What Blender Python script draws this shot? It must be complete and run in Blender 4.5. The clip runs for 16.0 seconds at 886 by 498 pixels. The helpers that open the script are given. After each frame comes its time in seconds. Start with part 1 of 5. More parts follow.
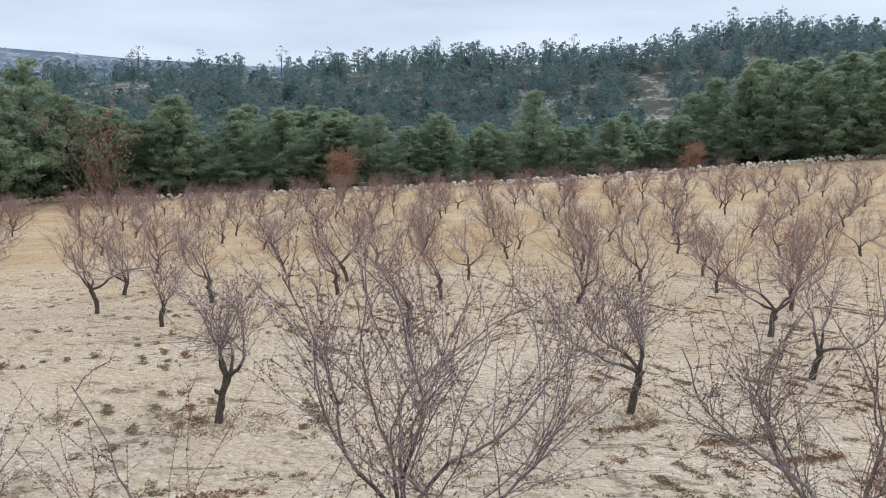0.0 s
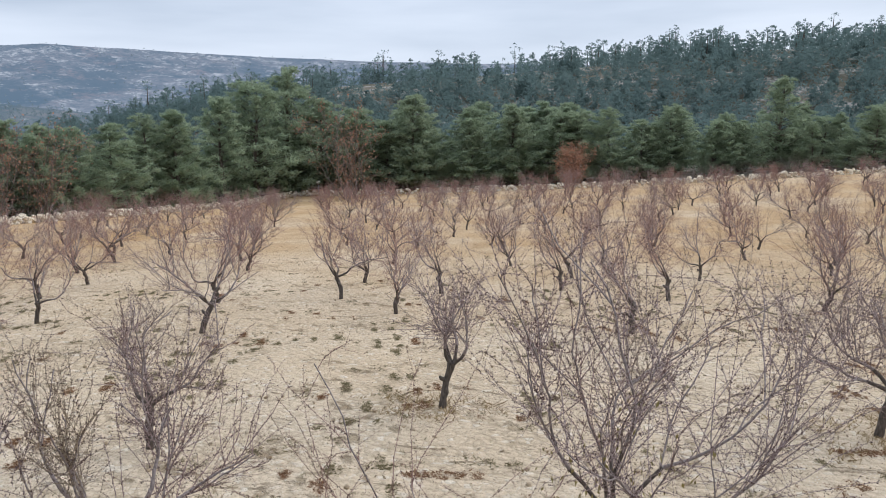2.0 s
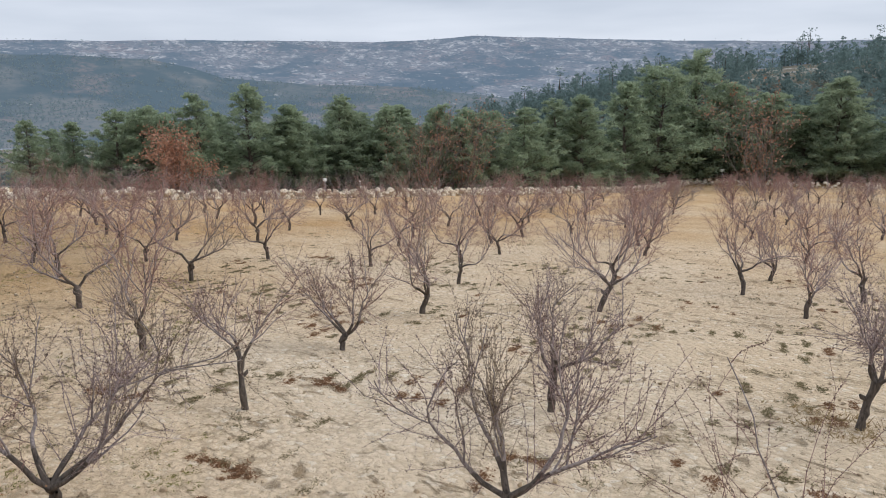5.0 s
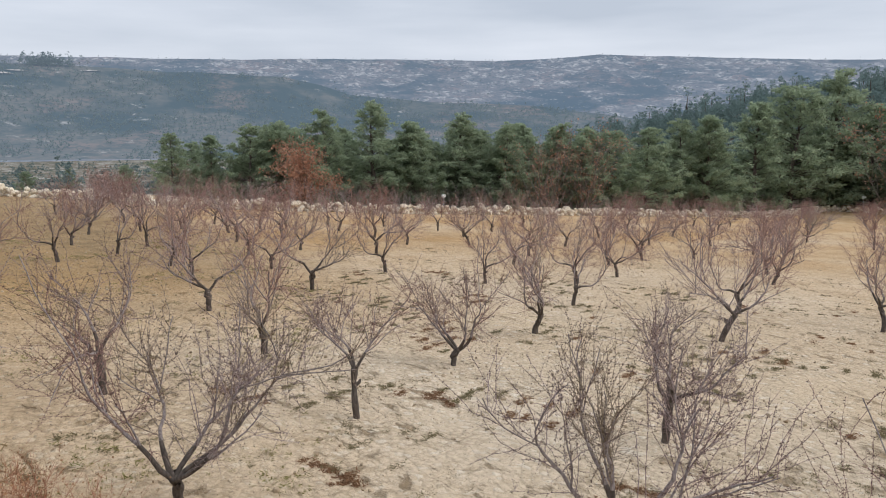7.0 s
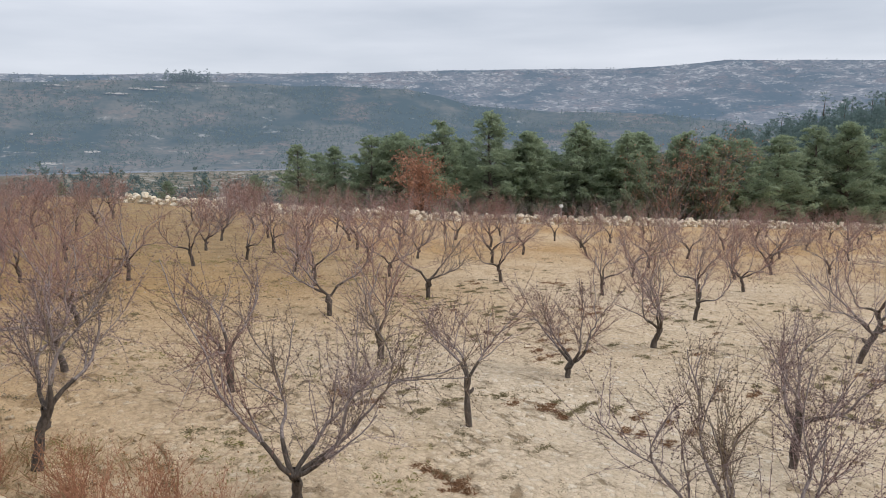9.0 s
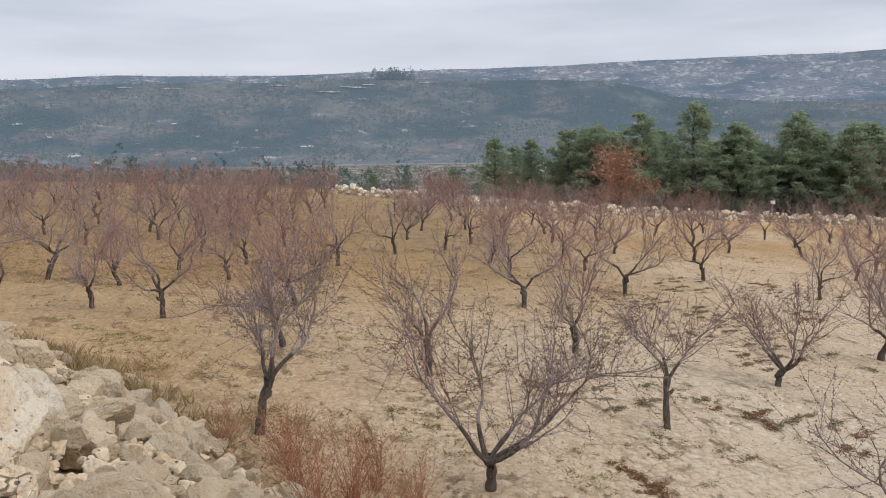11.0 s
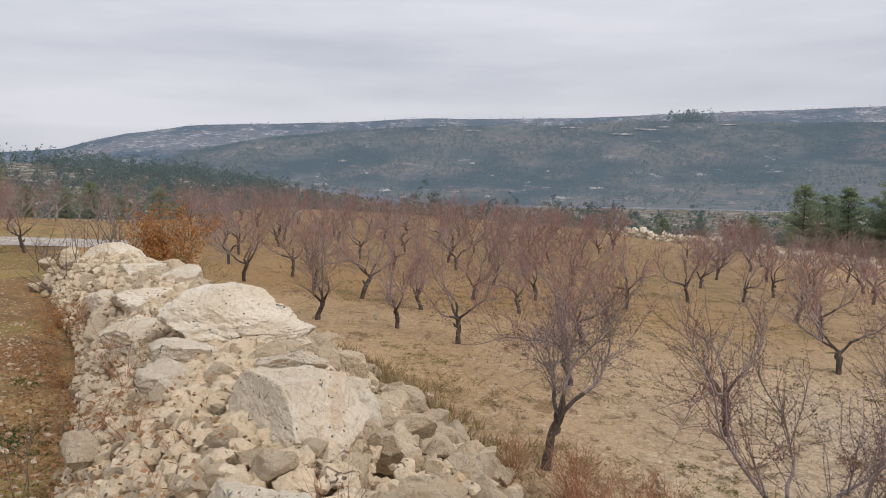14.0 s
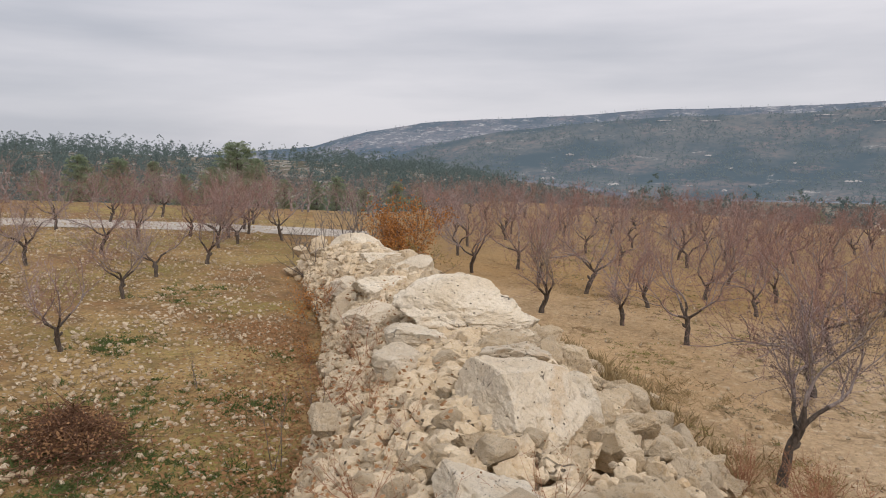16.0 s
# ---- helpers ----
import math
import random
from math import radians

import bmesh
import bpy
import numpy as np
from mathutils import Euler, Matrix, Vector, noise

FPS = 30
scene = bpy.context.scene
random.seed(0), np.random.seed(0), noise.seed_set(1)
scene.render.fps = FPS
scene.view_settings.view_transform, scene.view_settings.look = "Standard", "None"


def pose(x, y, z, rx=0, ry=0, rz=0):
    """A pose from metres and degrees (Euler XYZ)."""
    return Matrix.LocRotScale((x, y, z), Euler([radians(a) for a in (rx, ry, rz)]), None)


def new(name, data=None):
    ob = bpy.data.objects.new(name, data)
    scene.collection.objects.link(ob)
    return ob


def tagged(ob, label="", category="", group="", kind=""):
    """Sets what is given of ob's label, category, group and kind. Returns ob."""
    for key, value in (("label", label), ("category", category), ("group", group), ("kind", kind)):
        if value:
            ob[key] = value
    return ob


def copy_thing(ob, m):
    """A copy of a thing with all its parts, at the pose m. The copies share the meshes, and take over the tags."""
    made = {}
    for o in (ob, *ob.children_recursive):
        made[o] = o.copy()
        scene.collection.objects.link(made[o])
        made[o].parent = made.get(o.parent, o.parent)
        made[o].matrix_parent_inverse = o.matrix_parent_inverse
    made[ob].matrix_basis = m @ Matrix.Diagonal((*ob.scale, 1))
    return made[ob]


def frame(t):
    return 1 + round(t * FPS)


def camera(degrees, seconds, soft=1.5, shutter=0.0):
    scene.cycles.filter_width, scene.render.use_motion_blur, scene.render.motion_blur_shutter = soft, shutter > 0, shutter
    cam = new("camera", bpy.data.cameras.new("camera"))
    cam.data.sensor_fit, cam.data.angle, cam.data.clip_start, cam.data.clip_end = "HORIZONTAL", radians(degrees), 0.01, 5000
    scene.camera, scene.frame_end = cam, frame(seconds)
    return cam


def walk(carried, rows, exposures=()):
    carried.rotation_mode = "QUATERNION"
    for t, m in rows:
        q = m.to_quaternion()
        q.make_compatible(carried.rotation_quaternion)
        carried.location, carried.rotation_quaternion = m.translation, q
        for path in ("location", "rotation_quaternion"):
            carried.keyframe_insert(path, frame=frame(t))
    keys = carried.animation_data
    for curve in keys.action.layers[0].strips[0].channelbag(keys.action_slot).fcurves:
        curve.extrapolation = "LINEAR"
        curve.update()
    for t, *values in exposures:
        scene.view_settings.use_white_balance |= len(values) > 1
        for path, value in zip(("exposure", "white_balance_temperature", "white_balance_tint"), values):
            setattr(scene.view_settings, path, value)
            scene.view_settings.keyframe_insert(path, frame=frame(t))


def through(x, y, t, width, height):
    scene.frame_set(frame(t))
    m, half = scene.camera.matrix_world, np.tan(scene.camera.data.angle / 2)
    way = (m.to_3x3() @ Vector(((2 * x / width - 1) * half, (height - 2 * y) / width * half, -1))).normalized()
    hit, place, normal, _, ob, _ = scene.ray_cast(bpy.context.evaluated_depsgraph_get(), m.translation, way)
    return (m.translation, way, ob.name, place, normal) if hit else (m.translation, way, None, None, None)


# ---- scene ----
# ---- camera: held by someone who stands on the stone heap and turns to the left ----
cam = camera(60.1, 16.0, soft=1.0)
ROWS = [
    (0, -0.000, 0.000, 3.600, 0.03, -9.37, 0.92),
    (0.5, 0.041, -0.033, 3.622, 3.85, -9.48, 0.59),
    (1, 0.070, -0.084, 3.649, 9.30, -9.69, -0.14),
    (1.5, 0.103, -0.127, 3.663, 13.88, -9.75, -0.19),
    (2, 0.127, -0.142, 3.666, 17.22, -9.82, -0.49),
    (2.5, 0.114, -0.151, 3.657, 22.87, -10.03, -0.59),
    (3, 0.045, -0.189, 3.660, 27.68, -10.38, 0.08),
    (3.5, -0.001, -0.221, 3.661, 30.45, -10.59, 0.15),
    (4, -0.027, -0.274, 3.659, 33.45, -10.58, 0.22),
    (4.5, -0.040, -0.346, 3.661, 40.77, -10.59, -0.25),
    (5, -0.022, -0.390, 3.677, 46.35, -10.69, -0.40),
    (7.5, -0.023, -0.362, 3.676, 55.94, -9.07, 0.27),
    (8, -0.020, -0.354, 3.674, 57.25, -8.83, 0.06),
    (8.5, -0.002, -0.365, 3.675, 60.56, -8.58, -0.01),
    (9, 0.017, -0.368, 3.680, 63.93, -8.65, -0.19),
    (9.5, 0.028, -0.370, 3.680, 66.99, -8.79, -0.29),
    (10, 0.020, -0.375, 3.674, 70.87, -9.24, -0.64),
    (12.5, -0.031, -0.568, 3.643, 88.29, -6.80, -0.04),
    (13, -0.014, -0.593, 3.644, 90.90, -6.21, 0.08),
    (13.5, -0.023, -0.631, 3.634, 93.28, -6.22, 0.15),
    (14, -0.025, -0.649, 3.631, 99.58, -5.89, 0.48),
    (14.5, 0.009, -0.643, 3.633, 105.41, -5.87, 0.26),
    (15, 0.014, -0.637, 3.638, 109.42, -6.04, 0.09),
    (15.5, 0.015, -0.631, 3.639, 113.41, -6.24, -0.02),
    (16, 0.025, -0.623, 3.638, 116.43, -6.41, -0.02),
]
EXPOSURES = [(0, 0.27, 5950, 10), (3.5, 0.22, 6250, 12), (5, 0.17, 6350, 12), (10, 0.14, 6550, 13), (12.5, 0.03, 6600, 15), (16, -0.03, 7000, 17)]
walk(cam, [(t, pose(x, y, z, 90 + pitch, 0, yaw) @ pose(0, 0, 0, 0, 0, roll)) for t, x, y, z, yaw, pitch, roll in ROWS], EXPOSURES)

# ---- light: an even winter overcast ----
SUN_EL, SUN_AZ = 42.0, 35.0
world = bpy.data.worlds.new("overcast")
scene.world = world
world.use_nodes = True
wn, wl = world.node_tree.nodes, world.node_tree.links
wn.clear()
w_out = wn.new("ShaderNodeOutputWorld")
w_bg = wn.new("ShaderNodeBackground")
w_sky = wn.new("ShaderNodeTexSky")
w_sky.sky_type = "NISHITA"
w_sky.sun_disc = False
w_sky.sun_elevation, w_sky.sun_rotation = radians(SUN_EL), radians(SUN_AZ)
w_sky.air_density, w_sky.dust_density = 1.0, 2.0
w_dim = wn.new("ShaderNodeMix")
w_dim.data_type = "RGBA"
w_dim.blend_type = "MULTIPLY"
w_dim.inputs[0].default_value = 1.0
w_dim.inputs[7].default_value = (0.1, 0.1, 0.1, 1)
wl.new(w_sky.outputs[0], w_dim.inputs[6])
w_co = wn.new("ShaderNodeTexCoord")
w_map = wn.new("ShaderNodeMapping")
w_map.inputs["Scale"].default_value = (1.3, 1.3, 9.0)
w_map.inputs["Rotation"].default_value = (0.06, 0.04, 0.3)
w_noise = wn.new("ShaderNodeTexNoise")
w_noise.inputs["Scale"].default_value = 1.5
w_noise.inputs["Detail"].default_value = 5
w_noise.inputs["Roughness"].default_value = 0.5
wl.new(w_co.outputs["Generated"], w_map.inputs["Vector"])
wl.new(w_map.outputs[0], w_noise.inputs["Vector"])
w_ramp = wn.new("ShaderNodeValToRGB")
w_ramp.color_ramp.elements[0].position, w_ramp.color_ramp.elements[0].color = 0.33, (0.49, 0.55, 0.63, 1)
w_ramp.color_ramp.elements[1].position, w_ramp.color_ramp.elements[1].color = 0.68, (0.71, 0.76, 0.83, 1)
wl.new(w_noise.outputs[0], w_ramp.inputs[0])
# an overcast sky is brighter overhead than at the horizon
w_sep = wn.new("ShaderNodeSeparateXYZ")
wl.new(w_co.outputs["Generated"], w_sep.inputs[0])
w_up = wn.new("ShaderNodeMapRange")
w_up.inputs["From Min"].default_value, w_up.inputs["From Max"].default_value = 0.15, 1.0
w_up.inputs["To Min"].default_value, w_up.inputs["To Max"].default_value = 1.0, 1.8
wl.new(w_sep.outputs["Z"], w_up.inputs["Value"])
w_gain = wn.new("ShaderNodeMix")
w_gain.data_type = "RGBA"
w_gain.blend_type = "MULTIPLY"
w_gain.inputs[0].default_value = 1.0
wl.new(w_ramp.outputs[0], w_gain.inputs[6])
wl.new(w_up.outputs[0], w_gain.inputs[7])
w_mix = wn.new("ShaderNodeMix")
w_mix.data_type = "RGBA"
w_mix.inputs[0].default_value = 0.92
wl.new(w_dim.outputs[2], w_mix.inputs[6])
wl.new(w_gain.outputs[2], w_mix.inputs[7])
wl.new(w_mix.outputs[2], w_bg.inputs["Color"])
w_bg.inputs["Strength"].default_value = 1.0
wl.new(w_bg.outputs[0], w_out.inputs["Surface"])
sun_data = bpy.data.lights.new("sun", "SUN")
sun_data.energy, sun_data.angle, sun_data.color = 1.5, radians(40), (1.0, 0.97, 0.92)
sun = new("sun", sun_data)
sun.matrix_world = pose(0, 0, 60, 90 - SUN_EL, 0, 180 - SUN_AZ)


# ---- materials ----
class Nodes:
    """A short way to write a node material."""

    def __init__(self, name):
        self.mat = bpy.data.materials.new(name)
        self.mat.use_nodes = True
        self.tree = self.mat.node_tree
        self.bsdf = self.tree.nodes["Principled BSDF"]
        self.out = self.tree.nodes["Material Output"]
        self.co = self.tree.nodes.new("ShaderNodeTexCoord").outputs["Object"]

    def put(self, kind, **inputs):
        node = self.tree.nodes.new(kind)
        for key, value in inputs.items():
            self.feed(node.inputs[key.replace("_", " ")], value)
        return node

    def feed(self, socket, value):
        if isinstance(value, bpy.types.NodeSocket):
            self.tree.links.new(value, socket)
        else:
            socket.default_value = value

    def noise(self, scale, detail=4.0, rough=0.55, stretch=None, distort=0.0):
        co = self.co
        if stretch:
            co = self.put("ShaderNodeMapping", Vector=co, Scale=stretch).outputs[0]
        return self.put("ShaderNodeTexNoise", Vector=co, Scale=scale, Detail=detail, Roughness=rough, Distortion=distort).outputs[0]

    def voronoi(self, scale, feature="F1", rand=1.0, output=0):
        node = self.put("ShaderNodeTexVoronoi", Vector=self.co, Scale=scale, Randomness=rand)
        node.feature = feature
        return node.outputs[output]

    def ramp(self, value, *stops):
        node = self.put("ShaderNodeValToRGB", Fac=value)
        el = node.color_ramp.elements
        while len(el) < len(stops):
            el.new(0.5)
        for e, (at, colour) in zip(el, stops):
            e.position = at
            e.color = (*colour, 1) if isinstance(colour, tuple) else (colour, colour, colour, 1)
        return node.outputs[0]

    def mix(self, factor, a, b, blend="MIX"):
        node = self.tree.nodes.new("ShaderNodeMix")
        node.data_type, node.blend_type = "RGBA", blend
        self.feed(node.inputs[0], factor)
        for socket, value in ((node.inputs[6], a), (node.inputs[7], b)):
            self.feed(socket, (*value, 1) if isinstance(value, tuple) else value)
        return node.outputs[2]

    def math(self, op, a, b=0.0):
        node = self.tree.nodes.new("ShaderNodeMath")
        node.operation = op
        self.feed(node.inputs[0], a)
        self.feed(node.inputs[1], b)
        return node.outputs[0]

    def done(self, colour, rough=0.9, bump=None, strength=0.5, distance=0.02, gloss=0.2):
        self.feed(self.bsdf.inputs["Base Color"], (*colour, 1) if isinstance(colour, tuple) else colour)
        self.feed(self.bsdf.inputs["Roughness"], rough)
        self.bsdf.inputs["Specular IOR Level"].default_value = gloss
        if bump is not None:
            node = self.put("ShaderNodeBump", Height=bump, Strength=strength, Distance=distance)
            self.tree.links.new(node.outputs[0], self.bsdf.inputs["Normal"])
        return self.mat


def soil_orchard():
    n = Nodes("pale_tilled_soil")
    big = n.noise(0.12, 3)
    mid = n.noise(0.8, 6, 0.65)
    clod = n.noise(4.5, 6, 0.7)
    fine = n.noise(20, 5, 0.75)
    rows = n.noise(2.6, 8, 0.74, (0.5, 1.0, 1.0), 0.5)
    base = n.mix(n.ramp(big, (0.38, 0.0), (0.62, 1.0)), (0.61, 0.476, 0.325), (0.665, 0.543, 0.398))
    # darker, browner earth towards the valley, redder earth towards the far wall
    place = n.put("ShaderNodeSeparateXYZ", Vector=n.co)
    dusk = n.put("ShaderNodeMapRange", Value=place.outputs[1], From_Min=18.0, From_Max=2.0).outputs[0]
    deep = n.put("ShaderNodeMapRange", Value=place.outputs[0], From_Min=-10.0, From_Max=-22.0).outputs[0]
    far = n.put("ShaderNodeMapRange", Value=place.outputs[0], From_Min=-13.0, From_Max=-30.0).outputs[0]
    north = n.put("ShaderNodeMapRange", Value=place.outputs[1], From_Min=10.0, From_Max=38.0).outputs[0]
    red = n.math("MULTIPLY", n.math("MAXIMUM", far, n.math("MULTIPLY", north, 0.85)), n.ramp(n.noise(0.2, 3), (0.3, 0.45), (0.6, 1.0)))
    # crumbs and clods, each with its own tone and a dark joint round it
    crumb = n.put("ShaderNodeTexVoronoi", Vector=n.mix(0.12, n.co, n.put("ShaderNodeTexNoise", Vector=n.co, Scale=6.0, Detail=3.0).outputs["Color"]), Scale=11.0)
    grain = n.put("ShaderNodeTexVoronoi", Vector=n.co, Scale=27.0)
    tone = n.put("ShaderNodeSeparateColor", Color=crumb.outputs["Color"]).outputs[0]
    base = n.mix(n.ramp(tone, (0.55, 0.0), (1.0, 0.5)), base, (0.50, 0.395, 0.265))
    base = n.mix(n.ramp(tone, (0.0, 0.55), (0.16, 0.0)), base, (0.76, 0.69, 0.57))
    rough_spots = n.ramp(mid, (0.42, 0.25), (0.60, 1.0))
    joint = n.math("MULTIPLY", n.ramp(crumb.outputs["Distance"], (0.44, 0.0), (0.70, 0.42)), rough_spots)
    base = n.mix(joint, base, (0.27, 0.20, 0.125))
    base = n.mix(n.math("MULTIPLY", n.ramp(mid, (0.56, 0.0), (0.68, 0.45)), n.ramp(fine, (0.40, 0.0), (0.58, 1.0))), base, (0.37, 0.285, 0.17))
    # thin dark drying cracks and furrow edges
    edge = n.ramp(rows, (0.585, 0.0), (0.635, 0.75))
    base = n.mix(edge, base, (0.30, 0.215, 0.125))
    # rows of shallow hollows that the cultivator left along the lanes
    turned = n.put("ShaderNodeMapping", Vector=n.co, Rotation=(0, 0, radians(26.6)), Scale=(0.42, 0.9, 1000.0))
    turned.vector_type = "TEXTURE"
    cells = n.put("ShaderNodeTexVoronoi", Vector=turned.outputs[0], Scale=1.0, Randomness=0.6).outputs["Distance"]
    hollow = n.math("MULTIPLY", n.ramp(n.math("ADD", cells, n.math("MULTIPLY", clod, 0.7)), (0.46, 1.0), (0.58, 0.0)), n.ramp(n.noise(0.4, 3), (0.50, 0.0), (0.56, 1.0)))
    # darker soil and the hollows' own shade, put into one brown
    base = n.mix(n.math("MULTIPLY", hollow, 0.55), base, (0.37, 0.275, 0.165))
    base = n.mix(n.ramp(fine, (0.34, 0.8), (0.42, 0.0)), base, (0.27, 0.205, 0.13))
    stones = n.ramp(grain.outputs["Distance"], (0.14, 1.0), (0.22, 0.0))
    some = n.ramp(n.noise(1.9, 3), (0.50, 0.0), (0.60, 1.0))
    base = n.mix(n.math("MULTIPLY", stones, some), base, (0.76, 0.71, 0.61))
    foot = n.put("ShaderNodeMapRange", Value=place.outputs[1], From_Min=6.5, From_Max=-3.0, To_Max=0.68).outputs[0]
    warm = n.math("MAXIMUM", n.math("MAXIMUM", n.math("MULTIPLY", red, 0.85), foot), n.math("MULTIPLY", dusk, deep))
    base = n.mix(warm, base, (0.78, 0.60, 0.37), "MULTIPLY")
    # brown weedy earth between the farther rows
    weedy = n.math("MULTIPLY", n.put("ShaderNodeMapRange", Value=place.outputs[0], From_Min=-14.0, From_Max=-31.0).outputs[0], n.put("ShaderNodeMapRange", Value=place.outputs[1], From_Min=14.0, From_Max=6.0).outputs[0])
    base = n.mix(n.math("MULTIPLY", weedy, n.ramp(n.noise(1.1, 5, 0.7), (0.36, 0.45), (0.60, 1.0))), base, (0.285, 0.20, 0.108))
    lumps = n.math("MULTIPLY", n.math("SUBTRACT", 0.6, crumb.outputs["Distance"]), 0.55)
    height = n.math("ADD", n.math("ADD", clod, lumps), n.math("ADD", n.math("MULTIPLY", fine, 0.3), n.math("ADD", n.math("MULTIPLY", edge, -0.35), n.math("MULTIPLY", hollow, -0.6))))
    return n.done(base, 0.95, height, 1.0, 0.10, 0.1)


def soil_stony():
    n = Nodes("brown_stony_soil")
    big = n.noise(0.3, 4)
    mid = n.noise(1.6, 5, 0.65)
    fine = n.noise(14, 5, 0.72)
    base = n.mix(n.ramp(big, (0.40, 0.0), (0.58, 1.0)), (0.285, 0.165, 0.078), (0.39, 0.262, 0.115))
    base = n.mix(n.ramp(mid, (0.48, 0.0), (0.66, 0.8)), base, (0.16, 0.10, 0.052))
    # thin winter grass, yellow to green
    base = n.mix(n.math("MULTIPLY", n.ramp(n.noise(0.42, 4), (0.46, 0.0), (0.60, 0.9)), n.ramp(n.noise(6.0, 4, 0.7), (0.40, 0.1), (0.58, 1.0))), base, (0.27, 0.222, 0.072))
    stones = n.ramp(n.voronoi(8.0), (0.18, 1.0), (0.26, 0.0))
    base = n.mix(n.math("MULTIPLY", stones, n.ramp(n.noise(1.3, 2), (0.36, 0.0), (0.52, 1.0))), base, (0.48, 0.41, 0.30))
    base = n.mix(n.ramp(fine, (0.34, 0.8), (0.5, 0.0)), base, (0.12, 0.082, 0.045))
    return n.done(base, 0.95, n.math("ADD", mid, n.math("MULTIPLY", fine, 0.5)), 1.0, 0.1, 0.1)


def scrub_ground():
    n = Nodes("limestone_scrub_slope")
    big = n.noise(0.03, 5, 0.6)
    mid = n.noise(0.16, 5, 0.65, (1, 1, 2.5))
    fine = n.noise(1.4, 5, 0.7)
    base = n.mix(n.ramp(big, (0.4, 0.0), (0.6, 1.0)), (0.095, 0.088, 0.068), (0.17, 0.145, 0.115))
    base = n.mix(n.ramp(mid, (0.50, 0.0), (0.60, 1.0)), base, (0.42, 0.39, 0.35))
    base = n.mix(n.ramp(fine, (0.4, 0.8), (0.56, 0.0)), base, (0.07, 0.075, 0.045))
    return n.done(base, 0.95, fine, 0.8, 0.3, 0.1)


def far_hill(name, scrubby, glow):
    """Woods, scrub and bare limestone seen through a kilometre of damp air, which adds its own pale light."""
    n = Nodes(name)
    woods = n.noise(0.0075, 6, 0.62)
    patch = n.noise(0.034, 6, 0.74, None, 0.6)
    rust = n.noise(0.013, 5, 0.65)
    dots = n.noise(0.11, 5, 0.8)
    height = n.put("ShaderNodeSeparateXYZ", Vector=n.co).outputs[2]
    up = n.put("ShaderNodeMapRange", Value=height, From_Min=20.0, From_Max=105.0).outputs[0]
    low = n.put("ShaderNodeMapRange", Value=height, From_Min=22.0, From_Max=-12.0).outputs[0]
    bare = n.math("ADD", n.ramp(woods, (0.44, 0.0), (0.56, 1.0)), n.math("MULTIPLY", up, 0.35 * scrubby))
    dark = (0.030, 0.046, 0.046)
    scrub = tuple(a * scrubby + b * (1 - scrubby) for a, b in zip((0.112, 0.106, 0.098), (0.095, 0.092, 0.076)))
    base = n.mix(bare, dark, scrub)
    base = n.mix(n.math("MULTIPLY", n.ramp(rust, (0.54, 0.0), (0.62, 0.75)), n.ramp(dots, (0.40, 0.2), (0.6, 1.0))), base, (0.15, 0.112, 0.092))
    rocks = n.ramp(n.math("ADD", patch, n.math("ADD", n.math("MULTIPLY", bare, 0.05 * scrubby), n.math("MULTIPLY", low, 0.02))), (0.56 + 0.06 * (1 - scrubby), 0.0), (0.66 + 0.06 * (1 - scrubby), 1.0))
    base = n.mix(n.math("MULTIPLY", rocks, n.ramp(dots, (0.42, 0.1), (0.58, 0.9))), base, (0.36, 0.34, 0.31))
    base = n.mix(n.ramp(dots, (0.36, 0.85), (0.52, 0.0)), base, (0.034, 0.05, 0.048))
    # bluish air haze put in as a glow of the hillside itself
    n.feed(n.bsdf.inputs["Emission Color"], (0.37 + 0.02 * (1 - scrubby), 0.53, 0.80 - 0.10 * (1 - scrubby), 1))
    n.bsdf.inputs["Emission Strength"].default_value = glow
    return n.done(base, 1.0, gloss=0.0)


